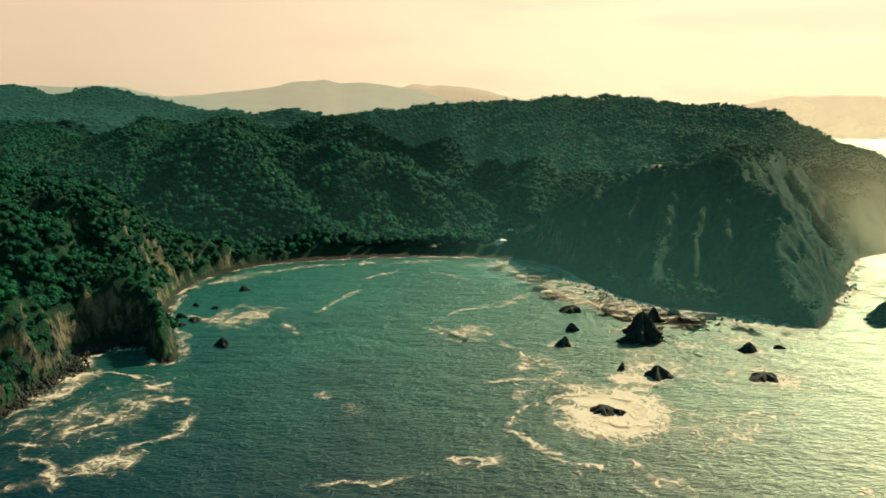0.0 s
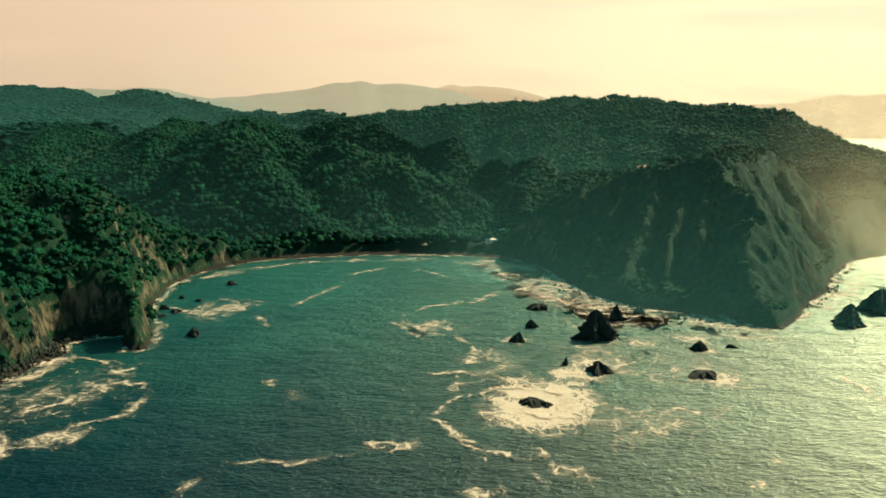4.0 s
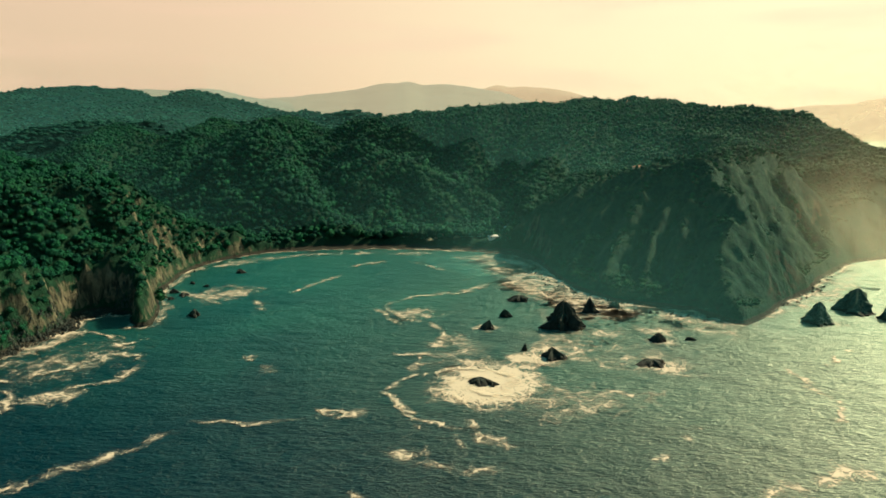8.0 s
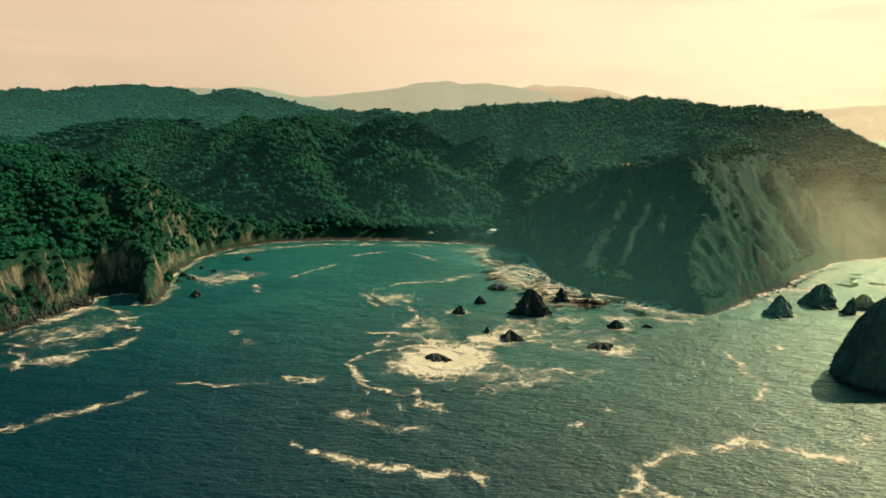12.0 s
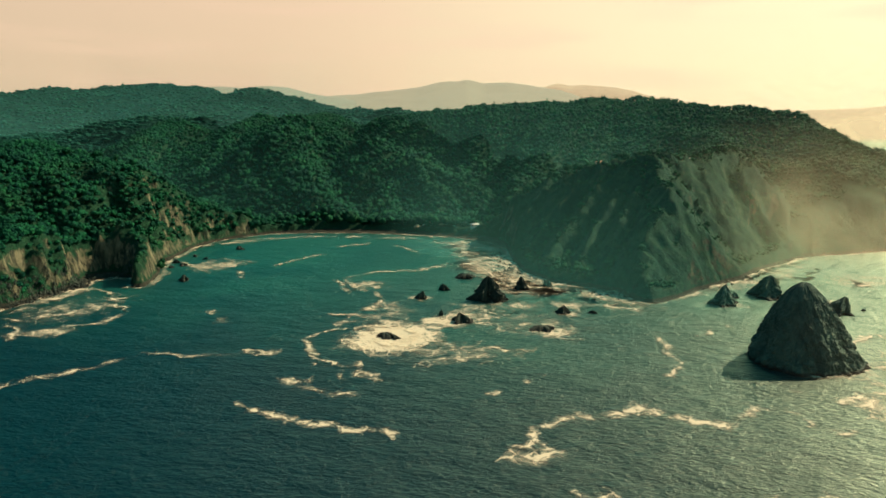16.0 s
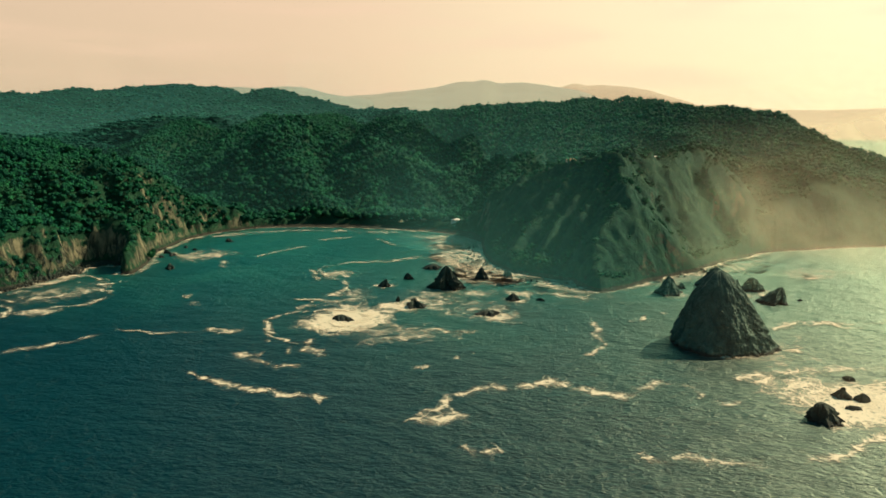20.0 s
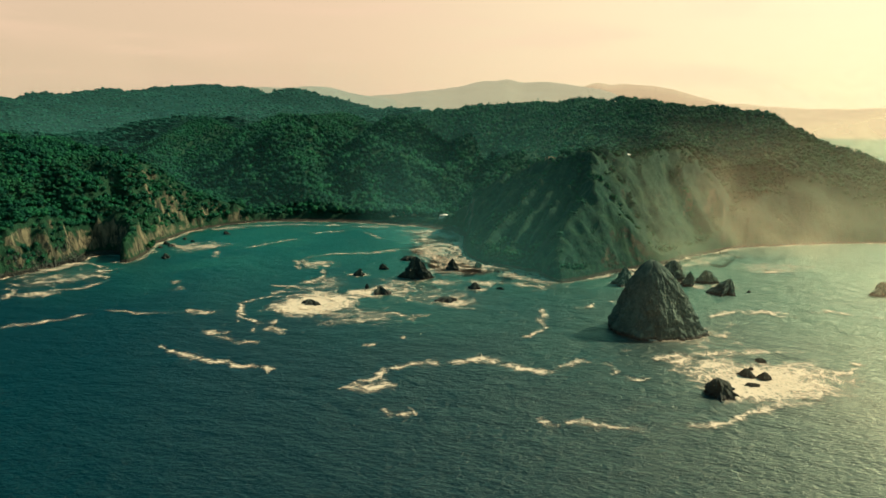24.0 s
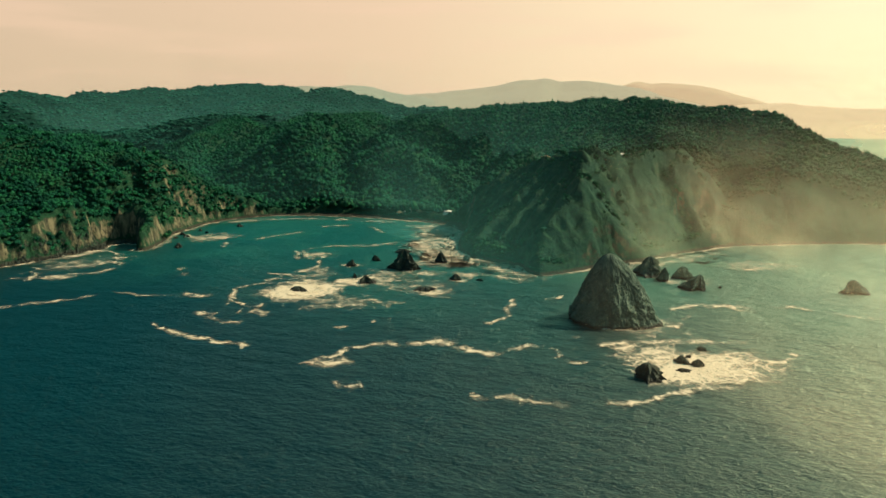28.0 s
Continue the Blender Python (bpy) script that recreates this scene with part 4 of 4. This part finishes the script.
def boulders(pts, count, spread, size, label, group, seed):
    r = random.Random(seed)
    for _ in range(count):
        k = r.randrange(len(pts) - 1)
        u = r.random()
        (ax, ay), (bx, by) = pts[k], pts[k + 1]
        o = r.uniform(*spread)
        ln = math.hypot(bx - ax, by - ay)
        x, y = ax + (bx - ax) * u - (by - ay) / ln * o, ay + (by - ay) * u + (bx - ax) / ln * o
        z = max(0.0, float(level(np.array([x]), np.array([y]))[0]))
        ob = new("boulder", r.choice(BOULDERS))
        q = r.uniform(*size)
        ob.matrix_world = pose(x, y, z + 0.2, 0, 0, r.uniform(0, 360)) @ Matrix.Diagonal((q, q, q * r.uniform(0.5, 0.9), 1))
        tagged(ob, label, "boulder", group)


boulders(SHORE[3:9], 165, (-2, 9), (0.7, 1.9), "dark boulder on the rubble beach below the cliff", "boulders below the cliff", 5)
boulders(SHORE[12:21], 30, (-4, 4), (0.5, 1.2), "dark boulder at the foot of the wooded cliff", "boulders along the cliff foot", 6)
boulders(SHORE[26:33], 60, (-16, 0), (0.6, 1.5), "small dark rock in the surf below the headland", "rocks below the headland", 7)
boulders(SHORE[36:40], 32, (-5, 2), (0.5, 1.3), "dark boulder on the beach behind the headland", "boulders behind the headland", 8)

r_rub = np.random.default_rng(31)
RUBBLE = [(lambda me: (np.array([v.co[:] for v in me.vertices]), np.array([(p.vertices[0], p.vertices[k], p.vertices[k + 1]) for p in me.polygons for k in range(1, len(p.vertices) - 1)])))(b) for b in BOULDERS]
shore_pts = np.array(SHORE[2:10], float)
pick = r_rub.integers(0, len(shore_pts) - 1, 900)
mid = shore_pts[pick] + (shore_pts[pick + 1] - shore_pts[pick]) * r_rub.uniform(0, 1, (900, 1))
way = shore_pts[pick + 1] - shore_pts[pick]
way /= np.hypot(way[:, 0], way[:, 1])[:, None]
mid += np.stack([-way[:, 1], way[:, 0]], -1) * r_rub.uniform(-2, 12, (900, 1))
rub = np.column_stack([mid, np.maximum(0.0, level(mid[:, 0], mid[:, 1]))])
vs, fs, n = [], [], 0
for k, p in enumerate(rub):
    v, f = RUBBLE[k % 5]
    vs.append(v * r_rub.uniform(0.3, 1.0) * np.array([1, 1, r_rub.uniform(0.7, 1.3)]) + p), fs.append(f + n)
    n += len(v)
tagged(mesh_object("rubble", np.concatenate(vs), np.concatenate(fs), ROCK_DARK, False), "dark rubble heaped along the beach below the cliff", "rubble", kind="stuff")

# ---- foam ----
FOAM_PARTS = {"streak": [], "patch": [], "surf": []}


def foam_strip(kind, pts, width, cover, z, seed):
    """A ragged band of foam along a line."""
    r = np.random.default_rng(seed)
    pts = np.array(pts, float)
    s = np.concatenate([[0], np.cumsum(np.hypot(*np.diff(pts, axis=0).T))])
    n = max(6, int(s[-1] / 1.6))
    q = np.linspace(0, s[-1], n)
    line = np.stack([np.interp(q, s, pts[:, 0]), np.interp(q, s, pts[:, 1])], -1)
    for _ in range(3):
        line[1:-1] = (line[:-2] + line[1:-1] * 2 + line[2:]) / 4
    ph = r.uniform(0, 90)
    line += np.stack([vnoise(q / 7, q * 0 + ph), vnoise(q / 7, q * 0 + ph + 9)], -1) * 4.4 - 2.2
    line += np.stack([vnoise(q / 2.6, q * 0 + ph + 3), vnoise(q / 2.6, q * 0 + ph + 12)], -1) * 2.0 - 1.0
    t = np.gradient(line, axis=0)
    t /= np.maximum(np.hypot(t[:, 0], t[:, 1]), 1e-6)[:, None]
    nrm = np.stack([-t[:, 1], t[:, 0]], -1)
    w = width * (0.45 + 1.1 * vnoise(q / 11, q * 0 + ph + 20))
    w, cover = w * 1.5, cover * 0.80
    u = np.linspace(-1, 1, 9)
    xy = line[:, None] + nrm[:, None] * (u[None, :, None] * w[:, None, None])
    end = np.clip(np.minimum(q, s[-1] - q) / 6, 0, 1)
    cov = cover * (1 - np.abs(u[None])) ** 1.4 * (0.35 + 0.65 * end[:, None]) * (0.5 + 1.0 * vnoise(q / 8, q * 0 + ph + 40)[:, None])
    v = np.concatenate([xy, np.full((n, 9, 1), z)], -1).reshape(-1, 3)
    FOAM_PARTS[kind].append((v, grid_faces(9, n), cov.ravel()))


def foam_disc(x, y, rx, ry, turn, cover, z, hole=0.0):
    """A patch of foam, densest in its middle."""
    a, k = np.meshgrid(np.linspace(0, 2 * np.pi, 49), np.linspace(0, 1, 14))
    wob = 1 + 0.35 * (vnoise(np.cos(a) * 1.7 + x, np.sin(a) * 1.7 + y) - 0.5) + 0.2 * (vnoise(np.cos(a) * 4 + x, np.sin(a) * 4 + y) - 0.5)
    c, s = math.cos(radians(turn)), math.sin(radians(turn))
    dx, dy = np.cos(a) * k * wob * rx, np.sin(a) * k * wob * ry
    cov = cover * np.clip((1 - k) * 1.7, 0, 1)
    v = np.stack([x + dx * c - dy * s, y + dx * s + dy * c, np.full(a.shape, z)], -1).reshape(-1, 3)
    FOAM_PARTS["patch"].append((v, grid_faces(49, 14), cov.ravel()))


streaks = []


def streak(width, cover, *pts):
    streaks.append((width, cover, pts))


streak(3.2, 0.62, (31, 161), (52, 152), (76, 147), (95, 148), (111, 148))
streak(4.6, 0.70, (150, 146), (159, 153), (159, 166), (172, 178), (188, 185), (204, 192), (216, 191), (229, 187), (238, 188))
streak(6.0, 0.70, (150, 140), (157, 139), (164, 146), (172, 150))
streak(2.4, 0.48, (26, 241), (41, 217), (67, 207))
streak(3.6, 0.50, (38, 188), (56, 181), (81, 175))
streak(3.2, 0.50, (64, 215), (85, 193))
streak(3.4, 0.58, (-86, 140), (-68, 159), (-58, 169), (-47, 191))
streak(3.0, 0.50, (124, 253), (137, 250), (151, 257))
streak(2.4, 0.50, (151, 207), (156, 223))
streak(3.0, 0.55, (134, 195), (142, 196))
streak(2.6, 0.55, (214, 292), (219, 265), (224, 253), (212, 231))
streak(3.6, 0.50, (-9, 369), (11, 340), (19, 377))
streak(4.0, 0.50, (177, 124), (185, 121), (192, 126))
streak(3.0, 0.45, (0, 219), (19, 215))
streak(3.6, 0.50, (238, 135), (247, 133), (258, 138), (284, 140))
streak(4.5, 0.55, (293, 218), (305, 238), (334, 250), (356, 254))
streak(3.6, 0.58, (-130, 393), (-114, 411), (-93, 406))
streak(2.8, 0.55, (-92, 375), (-78, 355))
streak(3.4, 0.52, (-76, 398), (-67, 429), (-54, 451))
streak(3.4, 0.52, (-58, 483), (-34, 510))
streak(3.6, 0.66, (-13, 551), (5, 546))
streak(3.0, 0.50, (-8, 509), (21, 481))
streak(3.0, 0.48, (-3, 373), (15, 348), (17, 330))
streak(3.0, 0.45, (25, 407), (60, 433))
streak(3.2, 0.60, (33, 343), (44, 321), (39, 299), (35, 285), (36, 264))
streak(3.0, 0.50, (67, 219), (71, 200))
streak(3.6, 0.50, (5, 216), (14, 210), (25, 218))
streak(3.6, 0.36, (-52, 275), (-43, 263), (-30, 255))
streak(1.8, 0.46, (-44, 199), (-15, 203), (3, 210))
streak(3.6, 0.58, (-154, 393), (-131, 376), (-120, 381))
streak(3.0, 0.50, (159, 277), (174, 277))
streak(3.2, 0.62, (-99, 258), (-99, 242), (-101, 234), (-109, 228), (-119, 226))
streak(2.6, 0.60, (-166, 304), (-141, 292), (-125, 282), (-121, 289))
streak(2.6, 0.60, (-146, 296), (-134, 286), (-118, 271), (-107, 264), (-99, 259))
streak(3.0, 0.60, (-144, 234), (-137, 241), (-132, 245), (-134, 258))
streak(2.6, 0.56, (-152, 258), (-140, 254), (-133, 248))
streak(6.0, 0.60, (-166, 234), (-167, 248), (-169, 270), (-166, 286), (-163, 299))
streak(2.6, 0.56, (-160, 228), (-148, 227), (-144, 230))
streak(2.8, 0.60, (-147, 218), (-134, 212), (-131, 204), (-127, 204), (-123, 194))
streak(2.6, 0.56, (-144, 200), (-135, 199), (-134, 204))
streak(2.4, 0.56, (58, 438), (45, 415), (26, 404), (10, 398), (-4, 372))
streak(2.0, 0.60, (18, 287), (28, 285), (37, 287))
streak(2.2, 0.62, (38, 264), (31, 249), (27, 241), (35, 228), (43, 220), (50, 221))
streak(2.6, 0.60, (68, 217), (71, 209), (74, 204), (69, 201), (74, 197), (81, 197), (90, 197))
streak(2.4, 0.55, (44, 213), (48, 208), (48, 202))
streak(2.4, 0.55, (63, 202), (65, 195), (65, 192))
streak(2.8, 0.70, (296, 149), (310, 153), (321, 168), (337, 182), (351, 189), (357, 204), (352, 220), (361, 232), (374, 231), (380, 242), (378, 253))
streak(2.4, 0.60, (335, 329), (349, 328), (366, 331), (387, 344), (405, 339), (437, 334))
streak(2.4, 0.60, (347, 449), (359, 444), (370, 453), (367, 469), (349, 473))
streak(3.0, 0.60, (239, 195), (248, 207), (254, 203))
streak(2.4, 0.60, (260, 208), (266, 203), (264, 193))
streak(2.0, 0.60, (268, 194), (274, 189), (282, 193))
streak(3.0, 0.60, (280, 249), (291, 254), (302, 264), (312, 278), (318, 279))
streak(3.0, 0.60, (282, 219), (290, 227), (297, 231))
streak(3.0, 0.60, (298, 240), (305, 250), (310, 248))
streak(2.0, 0.60, (313, 257), (319, 267), (324, 286), (325, 301))
streak(3.0, 0.60, (310, 304), (322, 315), (333, 330), (338, 318), (350, 335), (353, 322), (364, 326))
streak(2.2, 0.60, (251, 322), (259, 324))
streak(2.2, 0.60, (266, 229), (273, 229))
streak(1.8, 0.60, (233, 296), (239, 300), (245, 317))
for i, (w, c, pts) in enumerate(streaks):
    foam_strip("streak", pts, w, c, 0.16 + 0.01 * i, i)
for i, (x, y, rx, ry, tn, c) in enumerate(((72, 255, 38, 31, 60, 0.95), (92, 290, 20, 12, 0, 0.7), (104, 320, 30, 22, 20, 0.27), (52, 300, 26, 40, 0, 0.22), (120, 370, 34, 28, 20, 0.27), (110, 240, 40, 22, 20, 0.26), (103, 300, 27, 17, 30, 0.46), (158, 287, 17, 12, 20, 0.5), (334, 210, 37, 27, 55, 0.90), (-136, 256, 46, 32, 72, 0.22), (-116, 215, 16, 12, 20, 0.40), (-122, 388, 34, 24, 80, 0.34),
                                           (135, 404, 46, 26, -40, 0.36), (140, 300, 42, 30, 20, 0.22), (20, 360, 22, 18, 0, 0.30), (66, 337, 10, 8, 0, 0.5), (300, 268, 38, 24, 10, 0.34), (162, 326, 12, 8, 0, 0.4), (110, 342, 20, 14, 0, 0.36),
                                           (90, 520, 40, 22, -50, 0.24), (318, 392, 26, 18, 20, 0.34), (262, 374, 18, 12, 0, 0.36),
                                           (100, 440, 84, 38, -64, 0.34), (55, 520, 52, 30, -24, 0.24), (190, 372, 44, 15, -28, 0.34), (372, 470, 46, 30, 30, 0.26), (309, 219, 26, 20, 30, 0.5), (352, 216, 34, 26, 50, 0.5))):
    foam_disc(x, y, rx, ry, tn, c, 0.06 + 0.006 * i)
for i, (x, y, r0, r1, squash) in enumerate(((72, 255, 6, 30, 0.8), (135, 400, 8, 34, 0.6))):
    for arm in range(4):
        pts = []
        for k in range(16):
            q = k / 15
            a = arm * 1.7 + i + q * (2.4 + 0.6 * arm)
            rr = r0 + (r1 - r0) * q
            pts.append((x + rr * math.cos(a), y + rr * squash * math.sin(a)))
        foam_strip("streak", pts, 2.6, 0.6, 0.56 + 0.005 * (8 * i + arm), 400 + 8 * i + arm)
for i, pts in enumerate((((40, 545), (78, 520), (92, 480), (104, 440), (122, 412), (150, 388), (188, 372)), ((60, 500), (78, 460), (96, 418), (120, 388), (150, 366)), ((120, 330), (150, 345), (185, 350), (215, 345)),
                         ((250, 392), (280, 430), (310, 468), (350, 520)), ((-165, 470), (-145, 505), (-100, 530), (-50, 542), (0, 545)))):
    foam_strip("patch", pts, (17, 14, 12, 12, 9)[i], 0.42, 0.03 + 0.005 * i, 500 + i)
shore_line = [np.array(p, float) for p in SHORE]
for i in range(2, 43):
    a, b = shore_line[i], shore_line[i + 1]
    n = (b - a) / np.linalg.norm(b - a)
    o = np.array([n[1], -n[0]])
    cover = 0.62 if i < 9 else (0.45 if i < 20 else (0.50 if i < 26 else 0.55))
    foam_strip("surf", [a + o * 2.0 - n * 2, (a + b) / 2 + o * 2.5, b + o * 2.0 + n * 2], 5.0 if i < 9 else 3.6, cover, 0.6 + 0.004 * i, 200 + i)
for kind, label in (("streak", "broken white streaks of drifting sea foam"), ("patch", "lacy white foam round the rocks"), ("surf", "white surf along the shore")):
    vs, fs, cs, n = [], [], [], 0
    for v, f, c in FOAM_PARTS[kind]:
        vs.append(v), fs.append(f + n), cs.append(c)
        n += len(v)
    ob = with_cover(mesh_object("sea_foam", np.concatenate(vs), np.concatenate(fs), FOAM), np.concatenate(cs))
    tagged(ob, label, "foam", kind="stuff")

# ---- tinted sheets standing in for mist and haze ----
MIST = mist_material("warm_mist_sheet", 1.0, 0.30, 0.70, (1.0, 0.88, 0.66), (0.96, 0.90, 0.68))
SOFT = mist_material("soft_mist_sheet", 1.0, 0.1, 0.9, (0.78, 0.90, 0.68), (0.70, 0.90, 0.69))
AIR = mist_material("teal_haze_sheet", 1.0, 0.0, 0.2, (0.24, 0.56, 0.57), (0.15, 0.53, 0.56))


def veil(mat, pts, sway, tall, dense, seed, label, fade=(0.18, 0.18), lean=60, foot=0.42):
    """Undulating stand-in sheet for haze along a line, thinning upwards and towards its ends."""
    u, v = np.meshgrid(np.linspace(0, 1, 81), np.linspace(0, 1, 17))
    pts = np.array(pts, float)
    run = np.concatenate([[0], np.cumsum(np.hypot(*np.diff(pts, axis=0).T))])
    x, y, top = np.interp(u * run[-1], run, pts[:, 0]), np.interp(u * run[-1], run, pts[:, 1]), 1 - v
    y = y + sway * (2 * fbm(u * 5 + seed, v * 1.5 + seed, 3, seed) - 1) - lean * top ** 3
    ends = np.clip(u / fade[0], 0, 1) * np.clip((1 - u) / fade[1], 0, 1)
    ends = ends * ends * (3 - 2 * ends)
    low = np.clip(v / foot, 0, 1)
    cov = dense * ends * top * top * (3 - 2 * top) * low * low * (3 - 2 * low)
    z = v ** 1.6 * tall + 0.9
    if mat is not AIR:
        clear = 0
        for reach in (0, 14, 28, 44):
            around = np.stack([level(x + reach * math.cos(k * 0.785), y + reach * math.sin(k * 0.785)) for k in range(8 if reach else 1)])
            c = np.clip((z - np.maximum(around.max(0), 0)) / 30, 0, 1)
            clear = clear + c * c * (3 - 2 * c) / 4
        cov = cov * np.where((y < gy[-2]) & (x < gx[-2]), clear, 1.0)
    ob = mesh_object("haze_sheet", np.stack([x, y, z], -1).reshape(-1, 3), grid_faces(81, 17), mat)
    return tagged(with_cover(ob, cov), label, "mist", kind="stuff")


CLIFF_MIST = "tinted sheet for pale sunlit sea mist along the cliffs"
veil(SOFT, ((345, 350), (262, 440), (200, 508)), 0, 120, 0.29, 3, CLIFF_MIST, (0.4, 0.3), 0, 0.15)
veil(MIST, ((430, 400), (330, 508), (262, 580)), 0, 130, 0.34, 4, CLIFF_MIST, (0.4, 0.2), 0, 0.15)
veil(SOFT, ((560, 430), (440, 566), (330, 690)), 0, 140, 0.22, 13, CLIFF_MIST, (0.4, 0.15), 0, 0.15)
veil(MIST, ((760, 420), (640, 564), (480, 756)), 0, 150, 0.32, 9, CLIFF_MIST, (0.35, 0.15), 0, 0.2)
veil(SOFT, ((1200, 500), (960, 788), (700, 1100)), 0, 180, 0.40, 14, CLIFF_MIST, (0.3, 0.15), 0, 0.15)
# two warm sheets added to brighten and warm the water behind them
veil(MIST, ((800, -60), (620, 120), (440, 300), (320, 420)), 0, 140, 0.34, 15, "added warm haze sheet over the open water", (0.2, 0.35), 0, 0.15)
veil(MIST, ((620, -140), (480, 0), (380, 100), (240, 240)), 0, 140, 0.15, 24, "added warm haze sheet over the open water", (0.2, 0.5), 0, 0.2)
# teal sheets put the haze between the hills in by colour
veil(AIR, ((-150, 965), (10, 845), (70, 775), (135, 705), (230, 675), (330, 700), (440, 725)), 0, 420, 0.05, 5, "tinted haze sheet in the valley behind the bay", (0.1, 0.1), 10, 0.15)
veil(AIR, ((-760, 640), (-420, 575), (-260, 548), (-175, 562), (-90, 585), (20, 590), (80, 560)), 0, 190, 0.065, 11, "tinted haze sheet behind the wooded hill", (0.1, 0.15), 10, 0.15)
veil(AIR, ((-3400, 1480), (-900, 1250), (-300, 1250), (500, 1330)), 0, 420, 0.105, 6, "tinted haze sheet over the far hills", (0.02, 0.3), 0, 0.1)
veil(MIST, ((0, 1650), (4200, 2050)), 0, 460, 0.62, 7, "tinted sheet for sunlit haze over the far coast", (0.25, 0.1), 60, 0.06)
veil(AIR, ((-1500, 1300), (-950, 1560), (-600, 1750), (-300, 1900)), 0, 420, 0.08, 21, "tinted haze sheet over the far valley", (0.1, 0.3), 0, 0.1)
veil(AIR, ((-1250, 1500), (-1380, 1900), (-1450, 2350), (-1300, 2700), (-700, 2750)), 0, 520, 0.17, 22, "tinted haze sheet before the farthest hills", (0.2, 0.3), 0, 0.1)
# teal sheet added to lift the headland's dark face
veil(AIR, ((300, 318), (230, 345), (150, 380), (60, 450), (-40, 520)), 0, 190, 0.075, 23, "added blue-green haze sheet before the headland", (0.35, 0.35), 0, 0.08)
